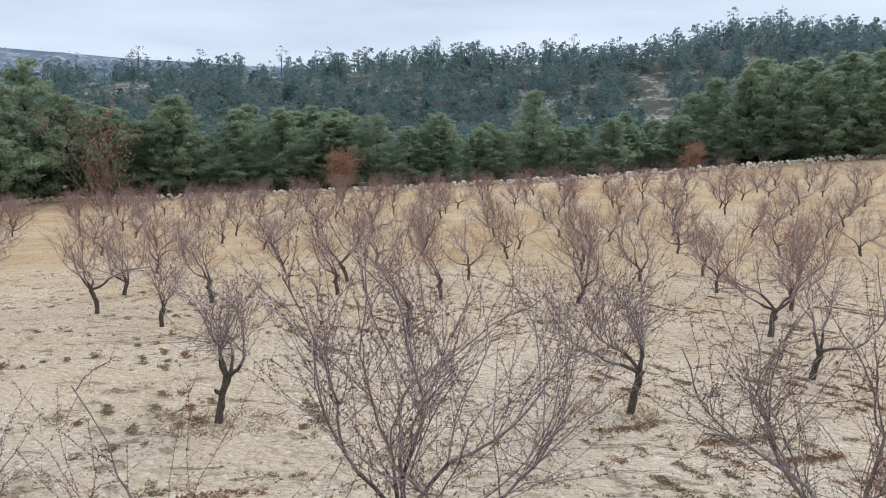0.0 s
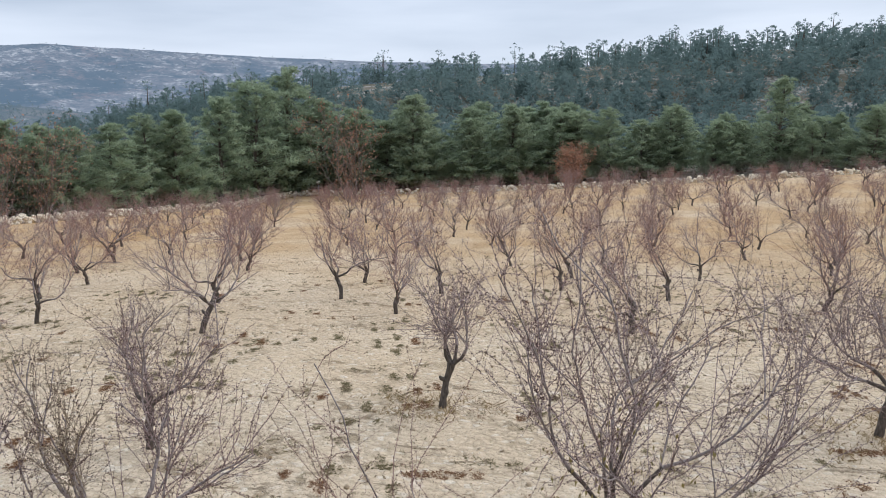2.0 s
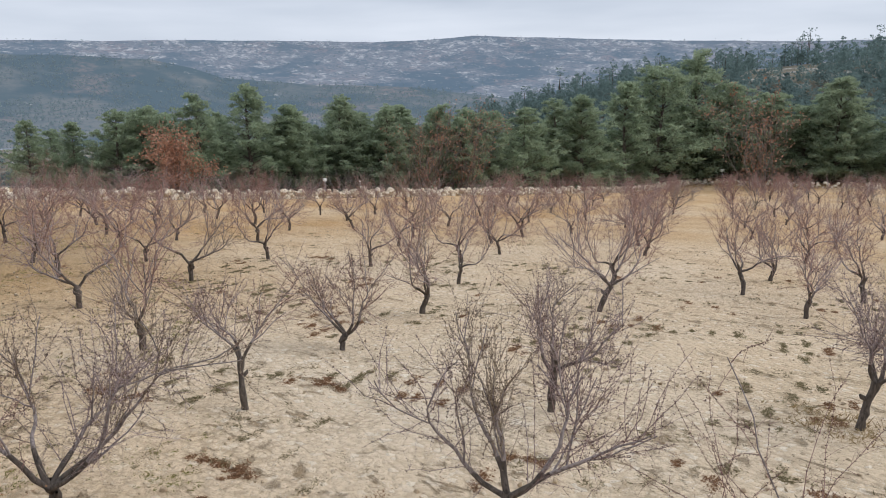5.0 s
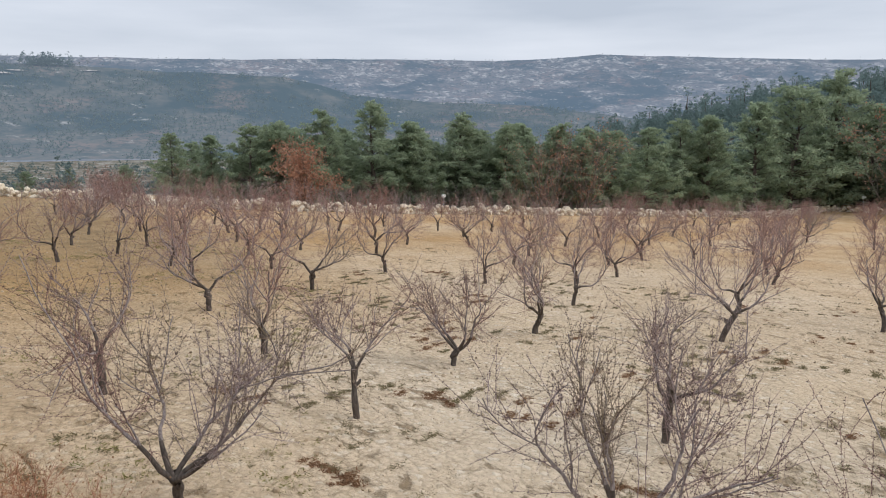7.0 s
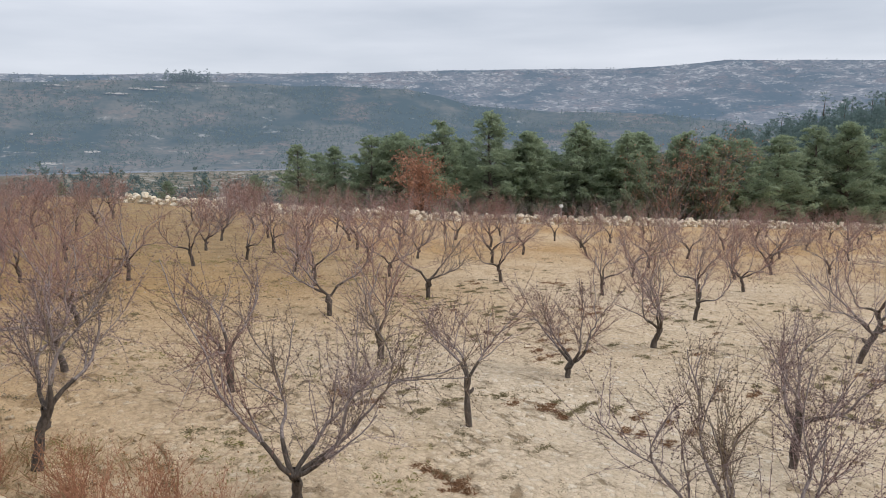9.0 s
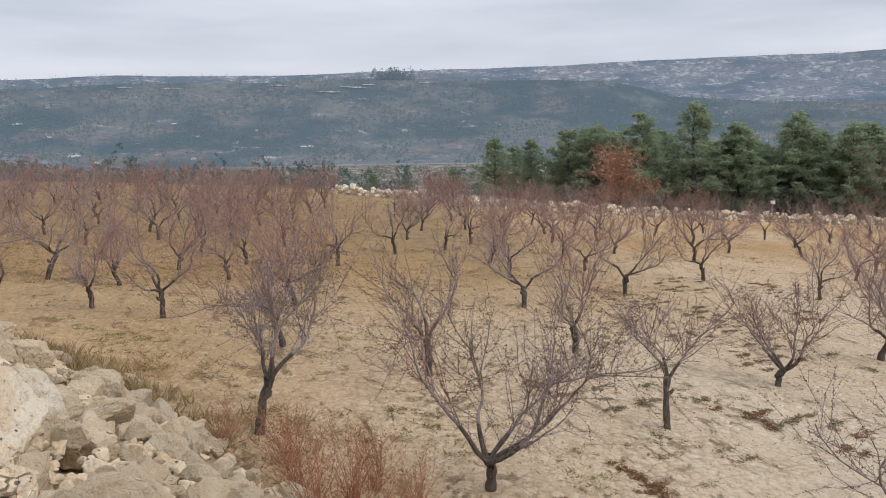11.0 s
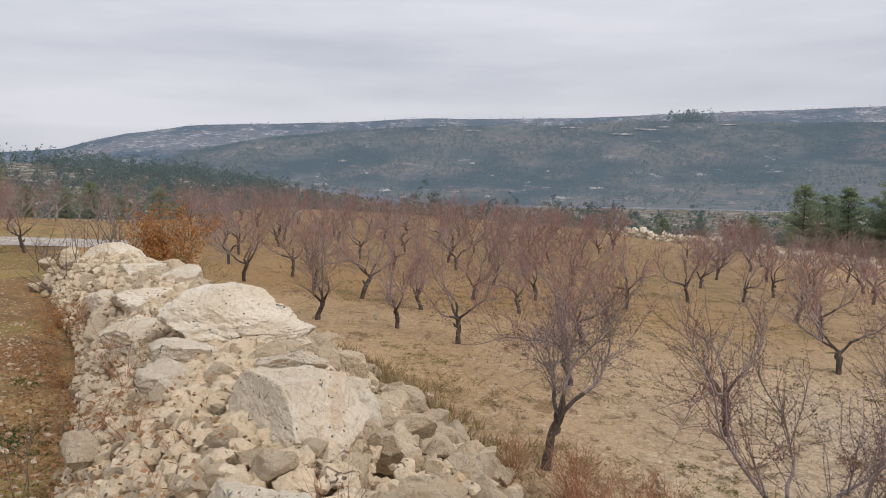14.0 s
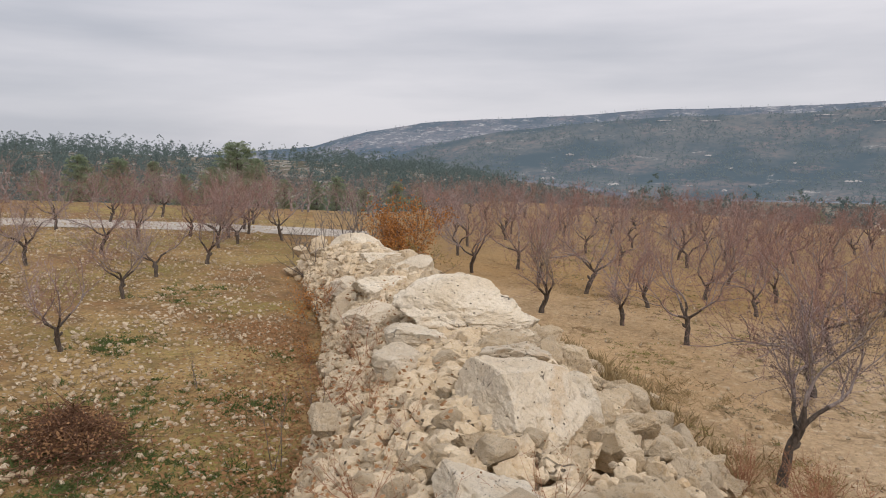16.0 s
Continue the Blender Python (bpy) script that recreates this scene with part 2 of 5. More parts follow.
def limestone(name, dark, pale):
    n = Nodes(name)
    big = n.noise(1.3, 4, 0.6)
    mid = n.noise(5, 6, 0.68)
    fine = n.noise(34, 5, 0.72)
    tone = n.put("ShaderNodeObjectInfo").outputs["Random"]
    base = n.mix(n.ramp(big, (0.35, 0.0), (0.65, 1.0)), dark, pale)
    # grey lichened stones and rusty ones
    base = n.mix(n.ramp(tone, (0.0, 0.5), (0.25, 0.0)), base, (0.45, 0.375, 0.28))
    base = n.mix(n.ramp(tone, (0.75, 0.0), (1.0, 0.4)), base, (0.54, 0.41, 0.26))
    base = n.mix(n.ramp(n.noise(1.7, 3), (0.58, 0.0), (0.70, 0.7)), base, (0.56, 0.40, 0.235))
    base = n.mix(n.ramp(mid, (0.54, 0.0), (0.68, 0.65)), base, (0.40, 0.33, 0.25))
    base = n.mix(n.ramp(fine, (0.32, 0.6), (0.46, 0.0)), base, (0.31, 0.265, 0.21))
    base = n.mix(n.ramp(fine, (0.55, 0.0), (0.68, 0.5)), base, (0.76, 0.71, 0.62))
    holes = n.voronoi(9.0)
    some = n.ramp(n.noise(1.9, 2), (0.44, 0.0), (0.52, 1.0))
    pits = n.math("MULTIPLY", n.ramp(holes, (0.10, 1.0), (0.17, 0.0)), some)
    base = n.mix(n.math("MULTIPLY", pits, 0.9), base, (0.10, 0.08, 0.06))
    seam = n.put("ShaderNodeTexVoronoi", Vector=n.co, Scale=1.5)
    seam.feature = "DISTANCE_TO_EDGE"
    crack = n.math("MULTIPLY", n.ramp(seam.outputs["Distance"], (0.003, 0.8), (0.014, 0.0)), n.ramp(n.noise(2.4, 3), (0.58, 0.0), (0.66, 1.0)))
    base = n.mix(crack, base, (0.09, 0.07, 0.05))
    height = n.math("ADD", n.math("MULTIPLY", mid, 0.8), n.math("SUBTRACT", n.math("MULTIPLY", fine, 0.25), n.math("MULTIPLY", n.math("ADD", pits, crack), 0.5)))
    return n.done(base, 0.9, height, 1.0, 0.06, 0.15)


def bark(name, dark, pale, scale=30.0):
    n = Nodes(name)
    a = n.noise(scale, 5, 0.65, (1, 1, 0.3))
    b = n.noise(scale * 0.15, 3)
    base = n.mix(n.ramp(a, (0.35, 0.0), (0.65, 1.0)), dark, pale)
    base = n.mix(n.ramp(b, (0.4, 0.0), (0.7, 0.5)), base, tuple(0.5 * (d + p) for d, p in zip(dark, pale)))
    return n.done(base, 0.85, a, 0.8, 0.01)


def twig_bark(name, dark, pale):
    n = Nodes(name)
    tone = n.put("ShaderNodeObjectInfo").outputs["Random"]
    base = n.mix(n.ramp(n.noise(60, 4, 0.6, (1, 1, 0.3)), (0.35, 0.0), (0.65, 1.0)), dark, pale)
    base = n.mix(n.ramp(tone, (0.80, 0.0), (0.95, 0.6)), base, (0.27, 0.215, 0.11))
    base = n.mix(n.ramp(tone, (0.05, 0.5), (0.35, 0.0)), base, (0.25, 0.135, 0.105))
    return n.done(base, 0.85)


def leafy(name, dark, pale, scale=0.8, through=0.25):
    n = Nodes(name)
    isle = n.put("ShaderNodeNewGeometry").outputs["Random Per Island"]
    tone = n.put("ShaderNodeObjectInfo").outputs["Random"]
    base = n.mix(isle, dark, pale)
    base = n.mix(n.ramp(n.noise(scale, 3), (0.35, 0.0), (0.7, 0.6)), base, dark)
    base = n.mix(n.math("MULTIPLY", tone, 0.45), base, tuple(0.8 * p for p in pale))
    mat = n.done(base, 0.75, gloss=0.15)
    soft = n.put("ShaderNodeBsdfTranslucent", Color=base)
    both = n.put("ShaderNodeMixShader", Fac=through)
    n.tree.links.new(n.bsdf.outputs[0], both.inputs[1])
    n.tree.links.new(soft.outputs[0], both.inputs[2])
    n.tree.links.new(both.outputs[0], n.out.inputs["Surface"])
    return mat


SOIL, STONY, SCRUB, FAR = soil_orchard(), soil_stony(), scrub_ground(), far_hill("hazed_limestone_plateau", 1.0, 0.21)
WOODED = far_hill("hazed_wooded_hillside", 0.25, 0.175)


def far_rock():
    n = Nodes("hazed_bare_limestone")
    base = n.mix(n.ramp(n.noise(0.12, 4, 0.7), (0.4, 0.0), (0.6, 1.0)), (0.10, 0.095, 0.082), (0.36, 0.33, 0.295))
    # same bluish haze glow as the hills, added to bare rock
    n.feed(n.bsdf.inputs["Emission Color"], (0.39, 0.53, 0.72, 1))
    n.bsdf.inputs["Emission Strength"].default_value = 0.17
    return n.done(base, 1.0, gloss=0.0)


HAZE_ROCK = far_rock()
ROCK = limestone("weathered_limestone", (0.56, 0.43, 0.275), (0.71, 0.59, 0.42))
CLEAN_ROCK = limestone("clean_white_limestone", (0.66, 0.555, 0.405), (0.80, 0.72, 0.58))


def tan_stone():
    n = Nodes("tan_field_stone")
    tone = n.put("ShaderNodeNewGeometry").outputs["Random Per Island"]
    base = n.mix(tone, (0.36, 0.265, 0.165), (0.60, 0.50, 0.36))
    return n.done(n.mix(n.ramp(n.noise(30, 4), (0.4, 0.0), (0.65, 0.6)), base, (0.24, 0.18, 0.12)), 0.95)


TAN_STONE = tan_stone()
TRUNK = bark("almond_trunk_bark", (0.042, 0.034, 0.029), (0.15, 0.122, 0.10))
LIMB = bark("almond_branch_bark", (0.12, 0.094, 0.086), (0.39, 0.33, 0.305), 50)
TWIG = twig_bark("almond_twig_bark", (0.20, 0.142, 0.132), (0.41, 0.32, 0.30))
TWIG_RED = bark("young_red_twig_bark", (0.20, 0.112, 0.092), (0.36, 0.225, 0.188), 60)
BUD = bark("dark_flower_bud", (0.045, 0.026, 0.024), (0.12, 0.070, 0.060), 90)
DRY_LEAF = leafy("withered_almond_leaf", (0.17, 0.14, 0.045), (0.34, 0.27, 0.10), 3.0)
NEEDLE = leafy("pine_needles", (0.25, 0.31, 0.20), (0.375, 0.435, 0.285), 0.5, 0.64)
# bluer than NEEDLE: natural blue-green plus distance haze put into the colour
NEEDLE_FAR = leafy("hazed_blue_green_needles", (0.135, 0.195, 0.188), (0.205, 0.275, 0.252), 0.1, 0.58)
# HAZE_LEAF and MIST_LEAF glow faintly: distance haze put into the leaves
HAZE_LEAF = leafy("hazed_pine_foliage", (0.045, 0.075, 0.066), (0.10, 0.135, 0.108), 0.01, 0.3)
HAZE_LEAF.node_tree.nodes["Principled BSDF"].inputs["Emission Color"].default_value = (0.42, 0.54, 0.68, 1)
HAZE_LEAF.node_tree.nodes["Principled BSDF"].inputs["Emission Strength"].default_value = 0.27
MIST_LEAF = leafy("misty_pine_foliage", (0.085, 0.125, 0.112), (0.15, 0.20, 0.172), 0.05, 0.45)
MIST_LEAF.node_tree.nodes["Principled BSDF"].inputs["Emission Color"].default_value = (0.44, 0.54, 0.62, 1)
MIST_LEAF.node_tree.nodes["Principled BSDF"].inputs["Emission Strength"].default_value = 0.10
PINE_BARK = bark("pine_bark", (0.05, 0.04, 0.032), (0.15, 0.12, 0.10), 8)
OAK_LEAF = leafy("rusty_oak_leaf", (0.30, 0.155, 0.10), (0.48, 0.27, 0.175), 1.0)
BARE = bark("grey_brown_bare_twigs", (0.10, 0.082, 0.070), (0.22, 0.18, 0.155), 10)
ORANGE_LEAF = leafy("orange_autumn_leaf", (0.32, 0.13, 0.04), (0.54, 0.26, 0.085), 2.0)
RED_LEAF = leafy("fallen_red_brown_leaf", (0.27, 0.145, 0.07), (0.47, 0.27, 0.14), 2.0)
STRAW = leafy("dry_straw_grass", (0.26, 0.18, 0.09), (0.46, 0.35, 0.19), 3.0)
WEED = leafy("withered_brown_weed", (0.19, 0.10, 0.052), (0.33, 0.19, 0.105), 3.0)
DULL_WEED = leafy("withered_olive_weed", (0.17, 0.14, 0.075), (0.30, 0.25, 0.14), 3.0)
GREEN = leafy("green_winter_weed", (0.055, 0.085, 0.025), (0.13, 0.17, 0.06), 3.0)
OLIVE_GRASS = leafy("yellow_green_grass", (0.16, 0.145, 0.045), (0.34, 0.30, 0.11), 3.0)
RED_CANE = bark("orange_red_bare_cane", (0.26, 0.115, 0.065), (0.46, 0.235, 0.14), 60)
BRUSH = bark("cut_brushwood", (0.06, 0.030, 0.018), (0.22, 0.115, 0.065), 40)


def painted(name, colour, rough=0.5):
    n = Nodes(name)
    base = n.mix(n.ramp(n.noise(9, 4), (0.4, 0.0), (0.7, 0.5)), colour, tuple(0.6 * c for c in colour))
    return n.done(base, rough)


WHITE, STEEL = painted("chalky_white_paint", (0.75, 0.75, 0.72)), painted("galvanised_steel", (0.30, 0.31, 0.32), 0.45)


# ---- mesh tools ----
class Soup:
    """Vertices and faces gathered into one mesh."""

    def __init__(self):
        self.v, self.f, self.n = [], [], 0

    def add(self, verts, faces):
        self.v.append(np.asarray(verts, float))
        self.f.append(np.asarray(faces, int) + self.n)
        self.n += len(self.v[-1])

    def tube(self, pts, radii, sides=5):
        pts, radii = np.asarray(pts, float), np.asarray(radii, float)
        tang = np.gradient(pts, axis=0)
        tang /= np.linalg.norm(tang, axis=1)[:, None] + 1e-9
        ref = np.array([0.31, 0.83, 0.46]) if abs(tang[0][2]) > 0.75 else np.array([0.1, 0.2, 0.97])
        a = np.cross(tang, ref)
        a /= np.linalg.norm(a, axis=1)[:, None] + 1e-9
        b = np.cross(tang, a)
        turn = np.arange(sides) * 2 * np.pi / sides
        ring = np.cos(turn)[None, :, None] * a[:, None] + np.sin(turn)[None, :, None] * b[:, None]
        verts = (pts[:, None] + radii[:, None, None] * ring).reshape(-1, 3)
        k, j = np.meshgrid(np.arange(len(pts) - 1), np.arange(sides), indexing="ij")
        k, j, j2 = k.ravel() * sides, j.ravel(), ((j + 1) % sides).ravel()
        self.add(verts, np.stack([k + j, k + j2, k + sides + j2, k + sides + j], 1))

    def blades(self, base, way, side, length, width):
        """Many narrow triangles at once: from base along way."""
        base, way, side = (np.asarray(q, float) for q in (base, way, side))
        length, width = np.asarray(length, float)[:, None], np.asarray(width, float)[:, None]
        m = len(base)
        verts = np.concatenate([base - side * width / 2, base + side * width / 2, base + way * length])
        i = np.arange(m)
        self.add(verts, np.stack([i, i + m, i + 2 * m], 1))

    def leaves(self, base, way, side, length, width):
        """Many small diamond leaves at once."""
        base, way, side = (np.asarray(q, float) for q in (base, way, side))
        length, width = np.asarray(length, float)[:, None], np.asarray(width, float)[:, None]
        m = len(base)
        mid = base + way * length * 0.5
        verts = np.concatenate([base, mid - side * width / 2, base + way * length, mid + side * width / 2])
        i = np.arange(m)
        self.add(verts, np.stack([i, i + m, i + 2 * m, i + 3 * m], 1))

    def sprigs(self, base, way, length, radius, bow):
        """Many thin twigs at once, each with a kink half way and a point."""
        base, way, bow = (np.asarray(q, float) for q in (base, way, bow))
        length, radius = np.asarray(length, float)[:, None], np.asarray(radius, float)[:, None]
        m = len(base)
        if not m:
            return
        a = np.cross(way, np.array([0.31, 0.83, 0.46]))
        a /= np.linalg.norm(a, axis=1)[:, None] + 1e-9
        b = np.cross(way, a)
        mid, tip = base + way * length * 0.5 + bow * length, base + way * length
        rings = []
        for centre, r in ((base, radius), (mid, radius * 0.75)):
            for k in range(3):
                rings.append(centre + r * (math.cos(k * 2.0944) * a + math.sin(k * 2.0944) * b))
        first, i = self.n, np.arange(m)
        quads = np.concatenate([np.stack([k * m + i, (k + 1) % 3 * m + i, (3 + (k + 1) % 3) * m + i, (3 + k) * m + i], 1) for k in range(3)])
        tris = np.concatenate([np.stack([(3 + k) * m + i, (3 + (k + 1) % 3) * m + i, 6 * m + i], 1) for k in range(3)])
        self.add(np.concatenate(rings + [tip]), quads)
        self.f.append(tris + first)

    def buds(self, spot, out, size):
        """Many small pointed buds at once."""
        side = np.cross(out, np.array([0.3, 0.5, 0.8]))
        side /= np.linalg.norm(side, axis=1)[:, None] + 1e-9
        other, z, m = np.cross(out, side), np.asarray(size, float)[:, None], len(spot)
        mid, i = spot + out * z * 0.9, np.arange(m)
        verts = np.concatenate([mid + side * z * 0.5, mid - side * z * 0.3 + other * z * 0.45, mid - side * z * 0.3 - other * z * 0.45, spot, spot + out * z * 2])
        self.add(verts, np.concatenate([np.stack([q * m + i, r * m + i, t * m + i], 1) for q, r, t in ((3, 1, 0), (3, 2, 1), (3, 0, 2), (4, 0, 1), (4, 1, 2), (4, 2, 0))]))

    def mesh(self, name, material, smooth=False):
        data = bpy.data.meshes.new(name)
        if self.v:
            verts = np.concatenate(self.v)
            corners = np.concatenate([block.ravel() for block in self.f])
            sizes = np.concatenate([np.full(len(block), block.shape[1]) for block in self.f])
            data.vertices.add(len(verts))
            data.vertices.foreach_set("co", verts.astype(np.float32).ravel())
            data.loops.add(len(corners))
            data.loops.foreach_set("vertex_index", corners.astype(np.int32))
            data.polygons.add(len(sizes))
            data.polygons.foreach_set("loop_start", np.concatenate([[0], np.cumsum(sizes)[:-1]]).astype(np.int32))
            data.update(calc_edges=True)
            if not smooth:
                data.shade_flat()
        data.materials.append(material)
        return data


def part(name, data, parent, label=""):
    ob = new(name, data)
    ob.parent = parent
    return tagged(ob, label)


def unit(rng, m):
    d = rng.normal(size=(m, 3))
    return d / np.linalg.norm(d, axis=1)[:, None]


def across(way, rng):
    s = np.cross(way, unit(rng, len(way)))
    return s / (np.linalg.norm(s, axis=1)[:, None] + 1e-9)


def smooth_step(a, b, v):
    t = np.clip((np.asarray(v, float) - a) / (b - a), 0, 1)
    return t * t * (3 - 2 * t)


# ---- the lie of the land ----
def heading(az):
    """Unit way on the map for an azimuth in degrees, counted to the left from y."""
    return np.array([-math.sin(radians(az)), math.cos(radians(az))])


RIDGE_AZ = [-180, -60, -30, -21, -16, -11, -4, 1, 6, 14, 21, 30, 36, 41, 45, 50, 60, 180]
RIDGE_EL = [4.0, 5.0, 5.6, 6.0, 5.0, 4.4, 4.3, 4.0, 3.6, 3.0, 2.6, 1.8, 0.8, -0.5, -1.8, -3.5, -5.0, -5.0]
LEFT_AZ = [-180, 60, 100, 106, 110, 115, 120, 125, 135, 146, 160, 180]
LEFT_EL = [1.0, -6.0, -5.0, -3.2, -2.2, -0.9, -0.4, 0.1, 0.5, 0.9, 1.0, 1.0]


def land(x, y):
    """Height of the ground."""
    x, y = np.asarray(x, float), np.asarray(y, float)
    r, az = np.hypot(x, y), np.degrees(np.arctan2(-x, y))
    rise = np.clip((x + 49) * 0.047, 0, 6) * smooth_step(30, 95, y)
    k = np.minimum(1, 92 / np.maximum(r, 1))
    field = 0.018 * x * k - 0.0735 * y * k + rise
    valley = np.interp(r, [60, 110, 200, 400, 900, 5000], [-2.5, -9, -20, -31, -45, -70])
    edge = np.interp(az, [-180, -40, 28, 45, 60, 75, 90, 105, 125, 150, 180], [70, 104, 96, 70, 58, 56, 60, 56, 48, 44, 60])
    base = field + (np.minimum(valley, field) - field) * smooth_step(edge, edge + 70, r)
    base = base - 1.4 * smooth_step(36, 58, r) * smooth_step(112, 122, az)
    top = 3.6 + 240 * np.tan(np.radians(np.interp(az, RIDGE_AZ, RIDGE_EL)))
    s = smooth_step(98, 250, r) * (1 - 0.6 * smooth_step(300, 900, r))
    z = np.where(top > base, base + (top - base) * s, base)
    top = 3.6 + 330 * np.tan(np.radians(np.interp(az, LEFT_AZ, LEFT_EL)))
    s = smooth_step(90, 340, r) * (1 - 0.6 * smooth_step(420, 1200, r))
    return np.where((top > z) & (az > 70), z + (top - z) * s, z)


def land_at(x, y):
    return float(land(x, y))


# the stone heap: a bank of cleared stones, its line on the map by metres along it
HEAP = np.array([-0.866, -0.5])
HEAP_SIDE = np.array([-0.5, 0.866])


def heap_mid(s):
    return np.interp(s, [-14, 0, 10, 15, 19, 25], [0.3, 0.35, 0.55, -0.3, -1.3, -3.0])


def heap_place(s, u):
    """Map place s metres along the heap, u metres to its orchard side."""
    q = HEAP * s + HEAP_SIDE * (heap_mid(s) + u)
    return float(q[0]), float(q[1])


def heap_height(s, u):
    """Height of the heap above the field: steep on the stony field's side, a long slope on the orchard's."""
    if u > 0:
        w = min(1.0, u / np.interp(s, [0, 12, 18, 25], [2.9, 2.9, 2.2, 1.7]))
        shape = 1 - w**1.15
    else:
        w = min(1.0, -u / np.interp(s, [0, 10, 14, 25], [2.2, 2.2, 1.8, 1.4]))
        shape = 1 - w**2.4
    end = min(1.0, max(0.0, (26 - s) / 4))
    return float(np.interp(s, [-14, 0, 10, 18, 25], [1.6, 1.6, 1.55, 1.3, 0.9]) * shape * end)


def ground_noise(x, y):
    return 0.05 * noise.fractal((x * 0.5, y * 0.5, 0.0), 1.0, 2.0, 4)


def build_ground():
    az = np.concatenate([np.arange(-34, 150, 0.6), np.arange(150, 326, 4.0)])
    r = np.concatenate([np.arange(0.4, 6, 0.4), 6 * 1.034 ** np.arange(0, 200)])
    r = r[r < 4600]
    g_az, g_r = np.meshgrid(az, r, indexing="ij")
    x, y = -np.sin(np.radians(g_az)) * g_r, np.cos(np.radians(g_az)) * g_r
    z = land(x, y)
    near = np.argwhere(g_r < 60)
    for i, j in near:
        z[i, j] += ground_noise(x[i, j], y[i, j]) * min(1.0, 60 / g_r[i, j] - 1)
    verts = np.stack([x, y, z], -1).reshape(-1, 3)
    n_az, n_r = len(az), len(r)
    faces, mats = [], []
    for i in range(n_az):
        i2 = (i + 1) % n_az
        for j in range(n_r - 1):
            faces.append((i * n_r + j, i * n_r + j + 1, i2 * n_r + j + 1, i2 * n_r + j))
            px, py, pr = x[i, j], y[i, j], g_r[i, j]
            side = px * HEAP_SIDE[0] + py * HEAP_SIDE[1]
            along = px * HEAP[0] + py * HEAP[1]
            left = side < (heap_mid(along) if along < 25 else -3.0 - 0.1 * (along - 25))
            if pr > 500:
                mats.append(3)
            elif left and pr < 75:
                mats.append(1)
            elif (px > -51 and py < 99 and pr < 130) or (px > -66 and -25 < py < 19 and pr < 75):
                mats.append(0)
            else:
                mats.append(2)
    # the small hole under the viewer's feet
    verts = np.concatenate([verts, [[0, 0, float(land(0, 0))]]])
    for i in range(n_az):
        faces.append((len(verts) - 1, i * n_r, ((i + 1) % n_az) * n_r))
        mats.append(0)
    data = bpy.data.meshes.new("ground")
    data.from_pydata(verts.tolist(), [], faces)
    for m in (SOIL, STONY, SCRUB, FAR):
        data.materials.append(m)
    data.polygons.foreach_set("material_index", mats)
    data.polygons.foreach_set("use_smooth", [True] * len(faces))
    tagged(new("ground", data), "pale tilled orchard soil running out to scrub hills", "ground", kind="structure")


build_ground()


# distant relief: wooded hill and limestone plateau across the valley
def hill_point(az, el, far, foot, foot_el, a, s):
    """A place on a distant hillside: azimuth a, s from its foot (0) to its crest (1)."""
    r = foot + (far - foot) * s
    e = foot_el + (np.interp(a, az, el) - foot_el) * s**1.25
    w = heading(a) * r
    rough = noise.fractal((w[0] * 0.006, w[1] * 0.006, 3.0), 1.0, 2.1, 5)
    return w[0], w[1], 3.6 + r * math.tan(radians(e)) + rough * 9 * s * (1 - 0.75 * s)


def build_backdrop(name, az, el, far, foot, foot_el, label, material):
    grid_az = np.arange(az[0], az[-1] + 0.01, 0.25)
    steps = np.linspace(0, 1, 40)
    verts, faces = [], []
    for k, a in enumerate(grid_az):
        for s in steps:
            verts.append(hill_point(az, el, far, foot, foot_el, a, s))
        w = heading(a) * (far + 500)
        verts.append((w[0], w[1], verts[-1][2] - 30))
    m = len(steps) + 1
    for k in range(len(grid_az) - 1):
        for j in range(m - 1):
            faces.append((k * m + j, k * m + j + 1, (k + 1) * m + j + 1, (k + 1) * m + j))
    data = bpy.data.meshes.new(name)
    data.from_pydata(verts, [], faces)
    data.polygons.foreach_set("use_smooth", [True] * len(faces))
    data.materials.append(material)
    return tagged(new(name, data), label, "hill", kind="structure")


PLATEAU_AZ = [0, 20, 30, 35, 44, 51, 60, 67, 75, 82, 92, 101, 107, 113, 118, 122, 126, 135]
PLATEAU_EL = [3.4, 3.9, 4.25, 4.5, 4.85, 4.45, 4.5, 4.45, 4.2, 4.15, 3.75, 3.8, 3.4, 3.2, 2.9, 2.3, 1.2, 0.4]
WOOD_AZ = [28, 36, 42, 48, 56, 62, 64, 66.6, 70, 75, 82, 85, 92, 100, 106, 112, 118, 122]
WOOD_EL = [-3.5, -0.6, 0.5, 1.2, 1.5, 1.9, 2.6, 3.2, 3.3, 3.3, 3.65, 3.6, 3.3, 3.25, 2.85, 2.3, 1.2, -0.5]
PLATEAU = (PLATEAU_AZ, PLATEAU_EL, 1700, 700, -3.2)
WOOD_HILL = (WOOD_AZ, WOOD_EL, 950, 430, -4.3)
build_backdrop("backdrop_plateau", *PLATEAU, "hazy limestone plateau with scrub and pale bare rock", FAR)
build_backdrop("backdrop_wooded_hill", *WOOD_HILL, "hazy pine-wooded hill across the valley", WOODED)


# ---- trees ----
def bend(rng, start, way, length, steps, wobble, lift):
    """A branch's line: it wanders and turns upwards."""
    pts, d = [np.array(start, float)], np.array(way, float)
    for _ in range(steps):
        d = d + rng.normal(size=3) * wobble + np.array([0, 0, lift])
        d /= np.linalg.norm(d)
        pts.append(pts[-1] + d * length / steps)
    return np.array(pts), d


